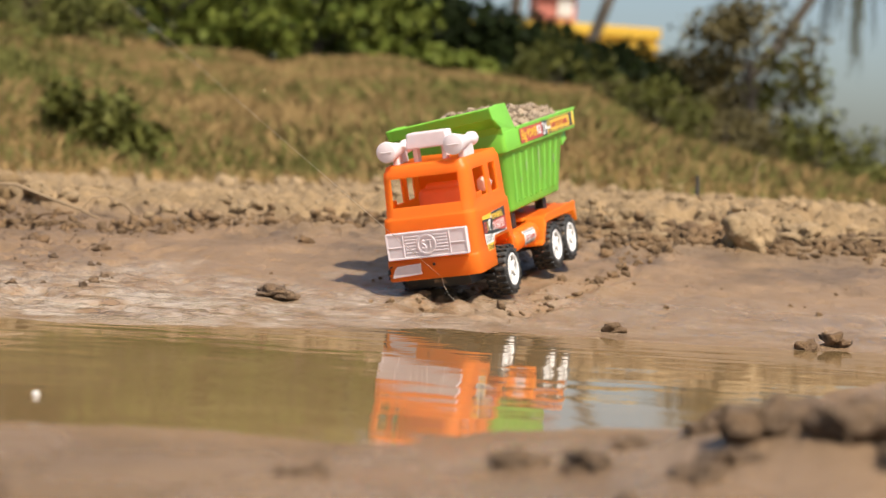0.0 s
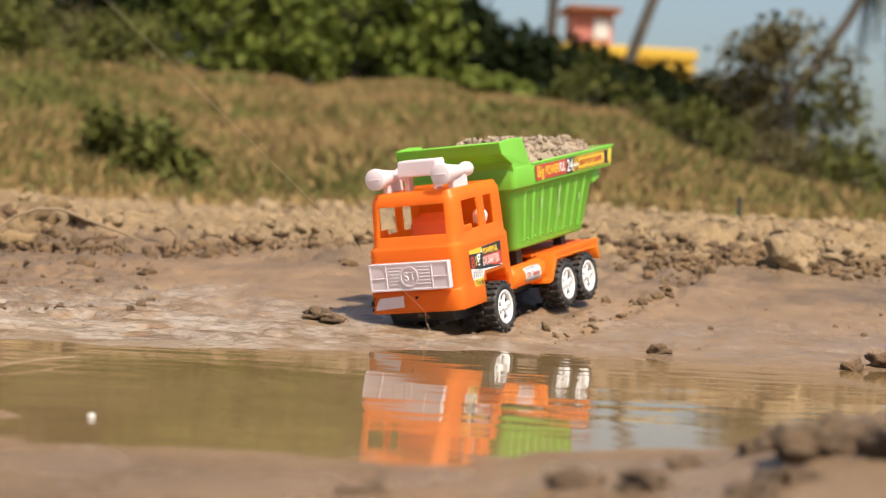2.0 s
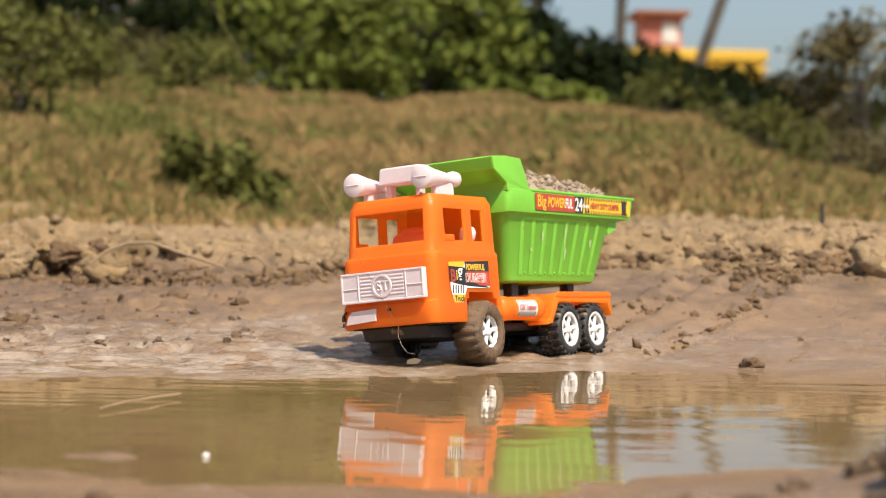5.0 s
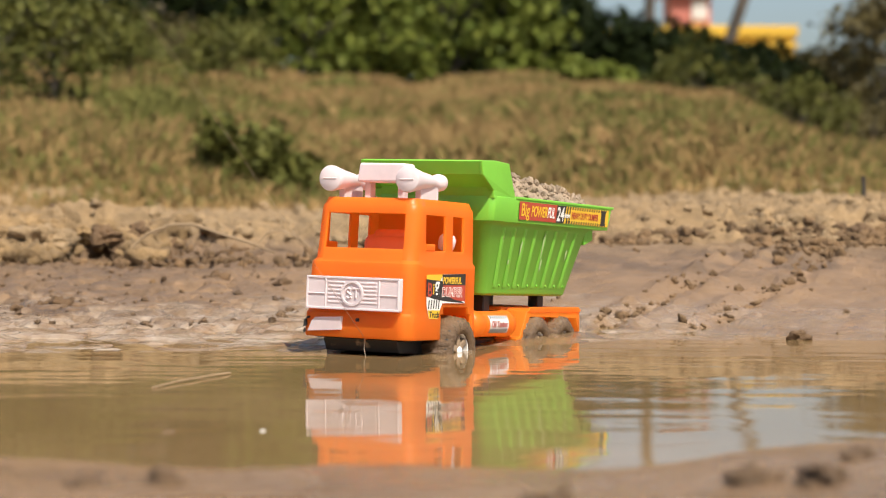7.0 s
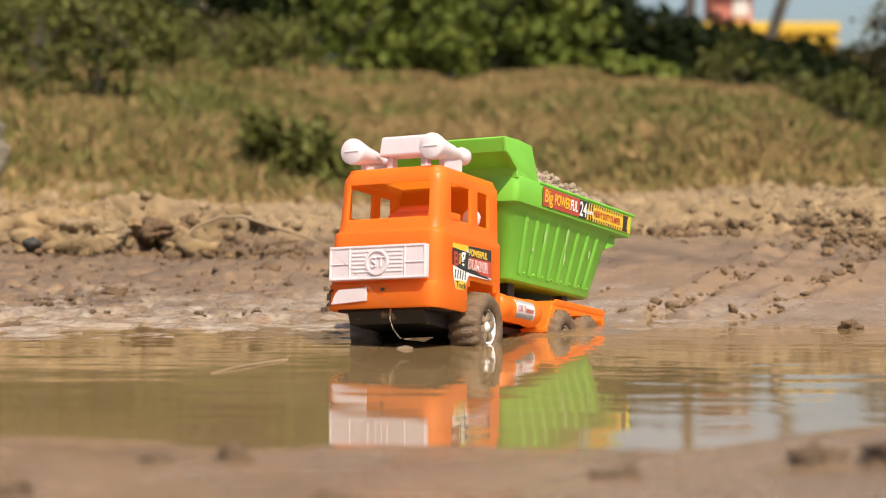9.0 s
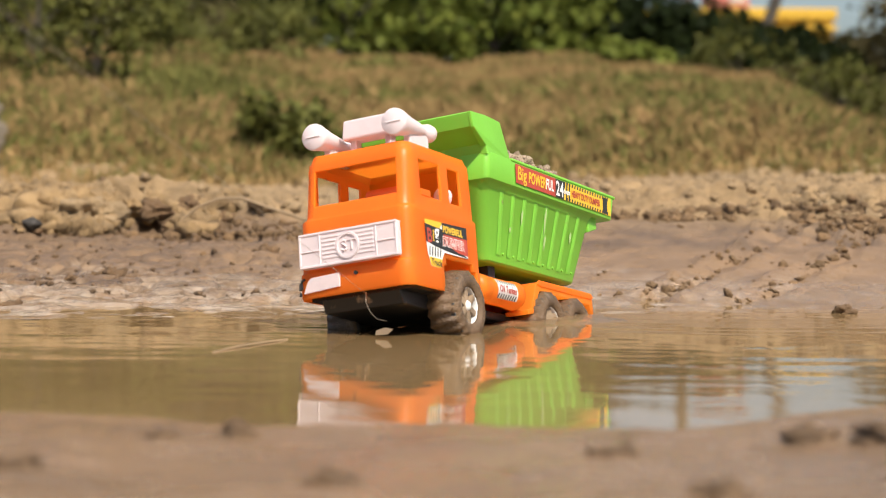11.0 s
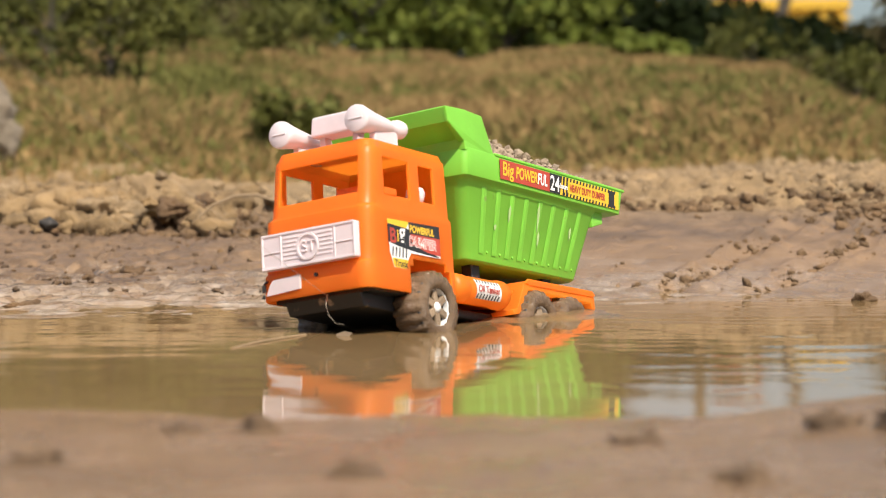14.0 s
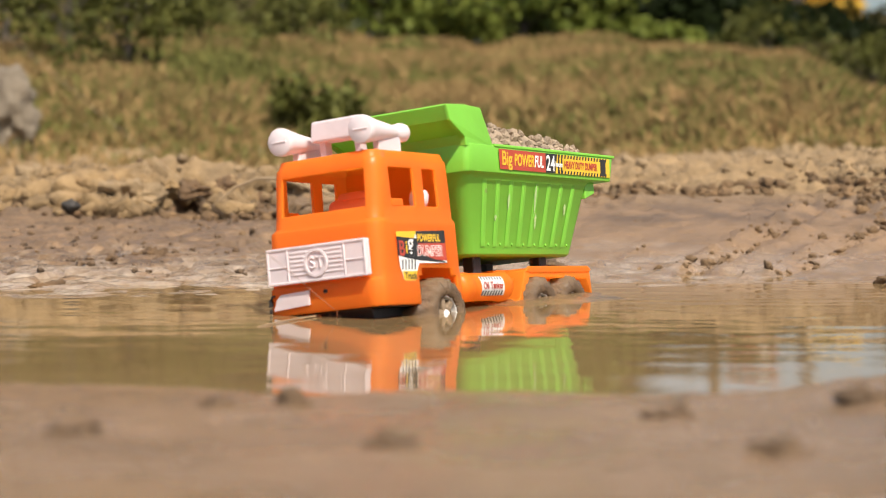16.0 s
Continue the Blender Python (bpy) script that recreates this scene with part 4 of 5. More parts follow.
# each mud piece with its wheel and the time at which the wheel takes it up
MUD_COATS = []
for k, (hub, x, y, z) in enumerate(WHEELS):
    MUD_COATS.append((build_mud_ring(11 + k), hub, x, y, z, 4.0 if y < 0.1 else 6.2))
    if x > 0:
        MUD_COATS.append((build_mud_film(31 + k, 4 if y < 0.1 else 13), hub, x, y, z, 6.2))


# ---- loose soil, clods and stones on the bank ----
def rest(ob, x, y, sink, rz=0.0, tilt=0.0):
    ob.matrix_basis = pose(x, y, floor_at(x, y) - sink, tilt, 0, rz)
    return ob


def build_clods():
    """Single clods that stand out; size is the half width."""
    rows = [  # x, y, size, flatness, material, label
        (0.716, 2.78, 0.034, 1.05, CLOD, "large pale dry clod of earth on the bank"),
        (0.815, 2.86, 0.030, 0.6, CLOD, "pale dry clod of earth on the bank"),
        (0.655, 2.88, 0.018, 0.7, CLOD_DARK, "damp dark clod of earth on the bank"),
        (0.600, 2.86, 0.014, 0.7, CLOD, "dry clod of earth on the bank"),
        (0.545, 2.93, 0.016, 0.8, CLOD, "dry clod of earth on the bank"),
        (0.410, 2.09, 0.011, 0.7, CLOD_DARK, "small damp clod on the wet mud"),
        (0.540, 1.84, 0.009, 0.8, CLOD_DARK, "small damp clod on the wet mud"),
        (0.600, 2.02, 0.012, 0.6, CLOD_DARK, "small damp clod on the wet mud"),
        (0.640, 2.06, 0.014, 0.7, CLOD_DARK, "small damp clod on the wet mud"),
        (0.091, 2.74, 0.010, 0.6, CLOD_DARK, "small damp clod on the wet mud"),
        (0.048, 2.26, 0.018, 0.45, CLOD_MUD, "flat muddy clod at the water's edge"),
        (0.066, 2.245, 0.012, 0.6, CLOD_MUD, "flat muddy clod at the water's edge"),
        (-0.268, 2.70, 0.015, 0.6, CLOD_DARK, "small damp clod on the wet mud"),
        (-0.172, 2.62, 0.011, 0.6, CLOD_DARK, "small damp clod on the wet mud"),
        (-0.239, 2.60, 0.009, 0.6, CLOD_DARK, "small damp clod on the wet mud"),
        (-0.425, 2.40, 0.014, 0.6, CLOD_DARK, "small damp clod on the wet mud"),
        (-0.445, 2.41, 0.009, 0.6, CLOD_DARK, "small damp clod on the wet mud"),
        (-0.470, 2.36, 0.008, 0.6, CLOD_DARK, "small damp clod on the wet mud"),
        (-0.470, 2.02, 0.016, 0.6, CLOD_DARK, "muddy clod lying in the shallow water"),
        (-0.540, 2.90, 0.036, 0.7, CLOD, "pale dry clod of earth on the bank"),
        (-0.600, 2.93, 0.022, 0.7, CLOD, "pale dry clod of earth on the bank"),
        (-0.545, 3.02, 0.024, 0.8, CLOD, "pale dry clod of earth on the bank"),
        (-0.395, 2.98, 0.024, 0.8, CLOD_DARK, "damp dark clod of earth on the bank"),
        (-0.340, 3.02, 0.020, 0.8, CLOD, "dry clod of earth on the bank"),
        (-0.300, 2.99, 0.018, 0.8, CLOD, "dry clod of earth on the bank"),
        (-0.700, 2.98, 0.030, 0.8, CLOD, "pale dry clod of earth on the bank"),
        (-0.760, 2.90, 0.026, 0.8, CLOD, "pale dry clod of earth on the bank"),
    ]
    for k, (x, y, r, flat, m, label) in enumerate(rows):
        ob = part("clod", lump(r, k * 2 + 1, 4 if r > 0.02 else 3, 0.45 if k == 0 else 0.8, flat), m, None, label, smooth=True)
        tagged(rest(ob, x, y, -0.35 * r * flat, 37 * k), category="clod", group="clods on the bank")
    # clods that lean over a dark hollow
    for k, (x, y, z, r) in enumerate(((-0.495, 2.945, 0.090, 0.022), (-0.458, 2.95, 0.088, 0.024), (-0.528, 2.925, 0.066, 0.027), (-0.424, 2.93, 0.060, 0.023), (-0.520, 2.96, 0.092, 0.018), (-0.420, 2.965, 0.080, 0.018), (-0.475, 3.03, 0.090, 0.024))):
        ob = part("clod", lump(r, 40 + k, 4, 0.8, 0.62 if k < 2 else 0.85), CLOD_HEAP if k in (0, 2, 4, 6) else CLOD_DARK, None, "damp brown clod leaning over a hollow", smooth=True)
        ob.matrix_basis = pose(x, y, z, 0, 0, 60 * k)
        tagged(ob, category="clod", group="clods on the bank")
    st = part("stone", lump(0.013, 5, 3, 0.3, 0.8), DARK_STONE, None, "dark smooth stone among the clods", smooth=True)
    tagged(rest(st, -0.612, 2.80, -0.010, 20), category="stone")
    # a bright glint at the water's edge, built as a tiny white lump
    for k, (x, y, r) in enumerate(((-0.092, 1.262, 0.0024),)):
        ob = part("pebble", lump(r, 60 + k, 2, 0.3, 0.8), S_WHITE, None, "tiny white lump in place of a glint at the water's edge", smooth=True)
        ob.matrix_basis = pose(x, y, max(floor_at(x, y), 0.0) + 0.5 * r, 0, 0, 40 * k)
        tagged(ob, category="pebble")
    near = [(-0.152, 0.945, 0.008), (-0.118, 0.965, 0.009), (0.168, 0.955, 0.012), (0.200, 0.94, 0.014), (0.07, 0.90, 0.010), (0.235, 1.02, 0.011),
            (-0.06, 0.80, 0.010), (-0.20, 0.84, 0.011), (0.10, 0.78, 0.011), (0.20, 0.80, 0.013), (0.290, 0.96, 0.020), (0.325, 0.93, 0.022), (0.305, 1.01, 0.015), (0.265, 0.92, 0.013), (0.345, 1.00, 0.018), (0.36, 0.94, 0.018), (0.245, 0.89, 0.012), (0.275, 1.03, 0.012), (0.335, 0.88, 0.016)]
    for k, (x, y, r) in enumerate(near):
        ob = part("clod", lump(r, k * 3 + 70, 4, 0.9, 0.65), CLOD_MUD, None, "damp dark clod on the near mud", smooth=True)
        tagged(rest(ob, x, y, (0.1 if r > 0.0135 else 0.22) * r, 50 * k), category="clod", group="clods on the near mud")


build_clods()


def scatter(name, count, place, size, material, label, seed, dark=False):
    """Many small crumbs as one mesh. place(rnd) gives x, y; size(rnd) the half width."""
    rnd = random.Random(seed)
    shapes = []
    for k in range(6):
        b = lump(1.0, k + seed, 2, 0.75, 0.75)
        shapes.append((np.array([q.co[:] for q in b.verts]), np.array([[q.index for q in fc.verts] for fc in b.faces])))
        b.free()
    xy = np.array([place(rnd) for _ in range(count)])
    zs = ground_height(xy[:, 0], xy[:, 1])
    vs, fs, base = [], [], 0
    for (x, y), z in zip(xy, zs):
        r = size(rnd)
        sv, sf = shapes[rnd.randrange(6)]
        turn = np.array(Euler((rnd.random() * 6, rnd.random() * 6, rnd.random() * 6)).to_matrix())
        vs.append(sv @ turn.T * r * (1, 1, 0.8) + (x, y, z + 0.25 * r))
        fs.append(sf + base)
        base += len(sv)
    ob = raw(name, np.concatenate(vs).tolist(), np.concatenate(fs).tolist(), material, smooth=True)
    return tagged(ob, label, "soil", kind="stuff")


def along_rim(rnd):
    x = rnd.uniform(-0.95, 1.1)
    return x, 2.90 + 0.03 * math.sin(x * 5) + rnd.gauss(0, 0.024)


scatter("rim_crumbs", 2200, along_rim, lambda r: 0.0012 + 0.010 * r.random() ** 4, CRUMB, "damp dark crumbs along the edge of the mud", 3)
scatter("dry_crumbs", 3600, lambda r: (r.uniform(-1.1, 1.3), 2.95 + 1.6 * r.random() ** 1.6), lambda r: 0.0015 + 0.010 * r.random() ** 5, CLOD, "dry pale crumbs of soil", 4)
scatter("far_crumbs", 1800, lambda r: (r.uniform(-2.6, 2.8), r.uniform(4.2, 9.0)), lambda r: 0.005 + 0.017 * r.random() ** 4, CLOD, "dry pale clods on the open soil", 5)
scatter("mud_crumbs", 240, lambda r: (r.uniform(-0.75, 0.95), r.uniform(2.15, 2.95)), lambda r: 0.0008 + 0.0040 * r.random() ** 4, CRUMB, "small crumbs lying on the smooth mud", 6)
def beside_ruts(r):
    v, u = r.uniform(0.0, 0.66), r.choice((-0.060, 0.050)) + r.gauss(0, 0.014)
    return 0.27 + 0.905 * u + 0.426 * v, 2.24 - 0.426 * u + 0.905 * v


def on_heap(r):
    x, y = r.uniform(-0.86, -0.36) + 0.02 * r.gauss(0, 1), 2.93 + r.gauss(0, 0.05)
    return (x - 0.09 if abs(x + 0.475) < 0.045 else x), y


scatter("heap_clods", 700, on_heap, lambda r: 0.003 + 0.024 * r.random() ** 2.3, CLOD_HEAP, "broken clods heaped along the bank", 14)
scatter("heap_crumbs", 900, on_heap, lambda r: 0.0015 + 0.010 * r.random() ** 3, CLOD_DARK, "damp dark clods heaped along the bank", 15)
scatter("pitted_crumbs", 800, lambda r: (-0.12 - 0.75 * r.random() ** 0.8, r.uniform(2.12, 2.88)), lambda r: 0.0008 + 0.0048 * r.random() ** 4, CLOD_MUD, "small wet crumbs on the trodden mud", 16)
scatter("track_crumbs", 260, beside_ruts, lambda r: 0.0008 + 0.0065 * r.random() ** 3, CRUMB, "crumbs pushed up beside the wheel tracks", 7)
scatter("bank_crumbs", 900, lambda r: (r.uniform(0.50, 1.0), 2.82 + r.gauss(0, 0.045)), lambda r: 0.0012 + 0.009 * r.random() ** 4, CRUMB, "damp dark crumbs below the bank", 9)


# ---- sticks and the pull string ----
def build_sticks():
    def on(x, y, z):
        return (x, y, floor_at(x, y) + z)
    s = part("stick", tube([on(0.726, 3.2, -0.01), on(0.727, 3.2, 0.02), on(0.726, 3.2, 0.042)], [0.0042, 0.004, 0.0035], 7), BARK, None, "short dry stick standing in the soil")
    tagged(s, category="stick")
    s = part("twig", tube([on(0.80, 3.1, 0.0), on(0.795, 3.1, 0.03), on(0.80, 3.1, 0.055), on(0.812, 3.1, 0.07)], 0.0008, 5), WOOD, None, "thin curved dry grass stem")
    tagged(s, category="twig")
    s = part("branch", tube([(-0.405, 2.86, 0.076), (-0.383, 2.86, 0.095), (-0.3507, 2.86, 0.108), (-0.318, 2.86, 0.109), (-0.277, 2.86, 0.095), (-0.228, 2.86, 0.080), (-0.20, 2.87, 0.068)], [0.0015, 0.0022, 0.0026, 0.0026, 0.0024, 0.0018, 0.0012], 7), WOOD, None, "thin bent dry branch lying on the bank")
    tagged(s, category="branch")
    s = part("branch", tube([(-0.238, 2.92, 0.070), (-0.2162, 2.92, 0.0956), (-0.1956, 2.92, 0.1001), (-0.1705, 2.92, 0.0898), (-0.155, 2.925, 0.075)], 0.0016, 6), WOOD, None, "thin bent dry branch lying on the bank")
    tagged(s, category="branch")
    s = part("twig", tube([on(-0.33, 2.86, 0.006), on(-0.28, 2.88, 0.012), on(-0.24, 2.90, 0.016)], 0.002, 6), CLOD_DARK, None, "short dark twig on the mud")
    tagged(s, category="twig")
    for x, y, dx in ((0.88, 2.84, 0.07), (0.53, 2.83, 0.05), (0.80, 2.80, 0.05)):
        s = part("straw", tube([on(x, y, 0.010), on(x + dx * 0.5, y, 0.014), on(x + dx, y + 0.02, 0.010)], 0.0017, 5), CLOD, None, "pale dry straw lying on the bank")
        tagged(s, category="straw")

    s = part("straw", tube([(-0.198, 1.53, 0.0032), (-0.186, 1.57, 0.0040), (-0.166, 1.62, 0.0042), (-0.150, 1.66, 0.0034)], 0.0008, 5), WOOD, None, "pale dry straw floating on the water")
    tagged(s, category="straw")


build_sticks()


def build_string():
    rnd = random.Random(2)
    b = tube([(0, 0, 0.03 * k) for k in range(41)], 0.0002, 6)
    return tagged(part("pull_string", b, STRING, None, "thin pale nylon string tied to the truck"), category="string")


PULL_STRING = build_string()


# ---- plants ----
SHRUB_GREEN = leafy("shrub_leaf", (0.034, 0.043, 0.009), (0.12, 0.115, 0.026), sheen=0.1)
# near black: the shade within the crowns is put into this leaf colour
TREE_SHADED = leafy("shaded_leaf", (0.004, 0.007, 0.002), (0.014, 0.021, 0.005), sheen=0.05)
TREE_LIGHT = leafy("light_leaf", (0.045, 0.070, 0.010), (0.17, 0.185, 0.034), sheen=0.1)
OLIVE_LEAF = leafy("olive_leaf", (0.036, 0.031, 0.011), (0.115, 0.09, 0.03))
PALM_LEAF = leafy("palm_leaf", (0.018, 0.022, 0.012), (0.07, 0.065, 0.03))
DRY_GRASS = leafy("dry_grass", (0.33, 0.205, 0.088), (0.18, 0.13, 0.045), 0.8)
GREEN_GRASS = leafy("green_grass", (0.165, 0.15, 0.04), (0.085, 0.092, 0.022), 0.75)


def leaves(centres, spread, count, size, rng, aspect=0.5):
    """Leaf quads round the centres: an array of corners."""
    c = np.asarray(centres)[rng.integers(0, len(centres), count)]
    d = rng.normal(size=(count, 3))
    d /= np.linalg.norm(d, axis=1, keepdims=True)
    p = c + d * (spread * rng.random((count, 1)) ** 0.45) * (1, 1, 0.8)
    a = rng.normal(size=(count, 3)) + (0, 0, 0.3)
    a /= np.linalg.norm(a, axis=1, keepdims=True)
    b = np.cross(a, rng.normal(size=(count, 3)))
    b /= np.linalg.norm(b, axis=1, keepdims=True)
    s = size * (0.6 + 0.8 * rng.random((count, 1)))
    return np.stack([p - a * s * 0.5, p + b * s * aspect * 0.5, p + a * s * 0.5, p - b * s * aspect * 0.5], 1)


def quad_mesh(name, corners, material, parent=None):
    n = len(corners)
    me = bpy.data.meshes.new(name)
    me.vertices.add(n * 4)
    me.vertices.foreach_set("co", corners.astype(np.float32).ravel())
    me.loops.add(n * 4)
    me.loops.foreach_set("vertex_index", np.arange(n * 4, dtype=np.int32))
    me.polygons.add(n)
    me.polygons.foreach_set("loop_start", np.arange(0, n * 4, 4, dtype=np.int32))
    me.update(calc_edges=True)
    me.materials.append(material)
    ob = new(name, me)
    ob.parent = parent
    return ob


def build_plant(kind, x, y, height, width, material, label, seed, clumps=16, count=1500, size=0.1, low=0.15, bark=None):
    """A tree or shrub: trunk, limbs that reach its clumps, and a crown of leaves."""
    rng = np.random.default_rng(seed)
    rnd = random.Random(seed)
    root = tagged(new(kind), label, "tree" if kind == "tree" else "shrub")
    root.location = (x, y, floor_at(x, y) - 0.03)
    centres = []
    for k in range(clumps):
        h = height * (low + (0.94 - low) * rnd.random() ** 0.8)
        rad = width * 0.5 * math.sqrt(max(0.12, 1 - ((h / height - 0.5) / 0.62) ** 2)) * (0.35 + 0.65 * rnd.random())
        a = rnd.random() * 2 * math.pi
        centres.append((rad * math.cos(a), rad * math.sin(a), h))
    r0 = 0.022 * height + 0.006
    b = tube([(0, 0, 0), (0.02 * height, 0, 0.25 * height), (0.0, 0.02 * height, 0.55 * height), (0.01, 0, 0.8 * height)], [r0, r0 * 0.8, r0 * 0.5, r0 * 0.2], 7)
    for c in centres[:9]:
        z = c[2] * 0.55
        b = tube([(0.01 * height, 0, z), (c[0] * 0.5, c[1] * 0.5, z + (c[2] - z) * 0.6), c], [r0 * 0.4, r0 * 0.25, r0 * 0.1], 5, b)
    part("trunk", b, bark or BARK, root)
    quad_mesh("crown", leaves(centres, 0.24 * width * (16 / clumps) ** 0.25, count, size, rng), material, root)
    return root


def at_az(az, y):
    return y * math.tan(radians(az))


def build_plants():
    rnd = random.Random(12)
    # trees behind the crest, their shade painted into near-black leaves
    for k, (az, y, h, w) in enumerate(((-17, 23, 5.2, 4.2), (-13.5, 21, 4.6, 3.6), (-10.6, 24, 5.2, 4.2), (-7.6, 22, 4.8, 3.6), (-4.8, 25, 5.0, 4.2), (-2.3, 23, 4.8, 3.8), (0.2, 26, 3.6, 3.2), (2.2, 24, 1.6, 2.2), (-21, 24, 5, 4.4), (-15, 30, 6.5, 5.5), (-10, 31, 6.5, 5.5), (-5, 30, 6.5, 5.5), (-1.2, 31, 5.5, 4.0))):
        build_plant("tree", at_az(az, y), y, h, w, TREE_SHADED, "dense green tree on the bank top, shade in its leaf colour", 100 + k, 26, 4200, 0.20, 0.10)
    # bushes before them, some light green, the rest with the shade-coloured leaves
    for k, (az, y, h, w, m) in enumerate(((-12.2, 18.4, 1.7, 2.1, TREE_SHADED), (-9.3, 18.6, 1.65, 2.0, TREE_SHADED), (-6.6, 18.8, 1.7, 1.8, TREE_SHADED), (-3.2, 19.0, 1.7, 1.7, TREE_LIGHT), (-1.0, 19.4, 1.4, 1.2, TREE_LIGHT), (1.0, 18.6, 1.45, 1.5, TREE_LIGHT),
                                          (2.4, 18.4, 1.2, 1.1, TREE_LIGHT), (-15.4, 18.4, 1.5, 2.0, TREE_SHADED), (4.6, 17.6, 0.40, 0.6, TREE_LIGHT), (5.4, 17.8, 0.32, 0.5, TREE_LIGHT), (3.6, 18.8, 1.0, 1.2, TREE_SHADED), (5.2, 19.2, 0.9, 1.3, TREE_SHADED), (6.8, 19.2, 0.8, 1.3, TREE_SHADED), (8.2, 19.0, 0.6, 1.2, TREE_SHADED))):
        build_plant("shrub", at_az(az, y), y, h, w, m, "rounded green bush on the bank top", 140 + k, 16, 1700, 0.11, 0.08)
    # low growth running down to the yellow building, shade in its leaf colour
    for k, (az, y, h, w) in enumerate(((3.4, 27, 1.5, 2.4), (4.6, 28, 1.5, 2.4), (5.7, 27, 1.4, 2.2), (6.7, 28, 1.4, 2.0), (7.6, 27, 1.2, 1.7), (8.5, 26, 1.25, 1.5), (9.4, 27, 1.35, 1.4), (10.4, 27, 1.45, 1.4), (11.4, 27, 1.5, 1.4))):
        build_plant("shrub", at_az(az, y), y, h, w, TREE_SHADED, "thicket on the bank top, shade in its leaf colour", 170 + k, 18, 2400, 0.15, 0.06)
    # thin brownish tree and shrubs on the falling end of the bank
    for k, (az, y, h, w, m) in enumerate(((12.6, 15.5, 1.20, 0.85, OLIVE_LEAF), (13.6, 15.0, 1.42, 0.95, OLIVE_LEAF), (14.6, 15.3, 1.10, 0.85, SHRUB_GREEN), (15.3, 15.4, 0.62, 0.55, SHRUB_GREEN), (11.3, 16.2, 0.34, 0.7, OLIVE_LEAF), (10.2, 16.6, 0.30, 0.7, SHRUB_GREEN),
                                              (16.3, 14.8, 0.36, 0.5, SHRUB_GREEN), (17.6, 14.2, 0.32, 0.6, GREEN_GRASS), (12.0, 14.4, 0.45, 0.5, OLIVE_LEAF), (15.9, 13.6, 0.26, 0.5, SHRUB_GREEN), (18.8, 15, 0.5, 0.9, SHRUB_GREEN))):
        build_plant("shrub", at_az(az, y), y, h, w, m, "thin brownish green shrub on the bank", 190 + k, 30, 1300, 0.07, 0.10)
    # shrubs on the slope
    for k in range(16):
        az, y = rnd.uniform(-16, 10), rnd.uniform(9.4, 14.5)
        h = rnd.uniform(0.09, 0.19)
        build_plant("shrub", at_az(az, y), y, h, h * rnd.uniform(1.2, 1.9), rnd.choice((GREEN_GRASS, DRY_GRASS, GREEN_GRASS)), "low scrubby bush on the grassy slope", 230 + k, 12, 900, 0.036, 0.05)
    for k in range(30):
        az, y = (rnd.uniform(8, 16) if k % 3 == 2 else rnd.uniform(-17, -5)), rnd.uniform(11.5, 16.5)
        h = rnd.uniform(0.26, 0.5)
        build_plant("shrub", at_az(az, y), y, h, h * rnd.uniform(1.2, 1.9), rnd.choice((SHRUB_GREEN, OLIVE_LEAF)), "dark green bush on the grassy slope", 330 + k, 12, 900, 0.045, 0.05)
    for k, (az, y, h, w) in enumerate(((-4.9, 6.7, 0.24, 0.34), (-4.2, 6.6, 0.15, 0.30), (-10.4, 8.0, 0.55, 0.60), (-12.0, 8.8, 0.60, 0.70), (-13.8, 9.4, 0.62, 0.75), (-8.3, 10.6, 0.40, 0.7))):
        build_plant("shrub", at_az(az, y), y, h, w, SHRUB_GREEN, "leafy green shrub at the foot of the slope", 290 + k, 14, 1500, 0.04, 0.05)


build_plants()


def build_grass():
    """Tufts of long grass over the slope, dry and green."""
    rng = np.random.default_rng(5)
    for name, m, n, label in (("dry_grass", DRY_GRASS, 34000, "long dry straw-coloured grass on the slope"), ("green_grass", GREEN_GRASS, 20000, "long olive green grass on the slope")):
        az, y = rng.uniform(-19, 21, n), 5.4 + 13.0 * rng.random(n) ** 1.05
        x = y * np.tan(np.radians(az))
        keep = (fractal(x * 0.9, y * 0.9, 91, 3) + (0.25 if m is DRY_GRASS else -0.05) + 0.5 * rng.random(n) - 0.25) * (1 if m is DRY_GRASS else -1) > -0.25
        keep &= rng.random(n) < np.clip((y - 5.3) / 1.6, 0.03, 1)
        x, y = x[keep], y[keep]
        blades = 15
        bx, by = np.repeat(x, blades) + rng.normal(0, 0.05, len(x) * blades), np.repeat(y, blades) + rng.normal(0, 0.05, len(x) * blades)
        bz = ground_height(bx, by)
        h = rng.uniform(0.03, 0.11, len(bx)) * np.clip((by - 4.6) / 3.2, 0.35, 1)
        ang = rng.uniform(0, 2 * np.pi, len(bx))
        w = rng.uniform(0.0025, 0.006, len(bx))
        dx, dy = np.cos(ang) * w, np.sin(ang) * w
        lx, ly = rng.normal(0, 0.4, len(bx)) * h, rng.normal(0, 0.4, len(bx)) * h
        q = np.stack([np.stack([bx - dx, by - dy, bz - 0.02], -1), np.stack([bx + dx, by + dy, bz - 0.02], -1),
                      np.stack([bx + lx * 0.5 + dx * 0.7, by + ly * 0.5 + dy * 0.7, bz + h * 0.65], -1), np.stack([bx + lx, by + ly, bz + h], -1)], 1)
        tagged(quad_mesh(name, q, m), label, "grass", kind="stuff")


build_grass()


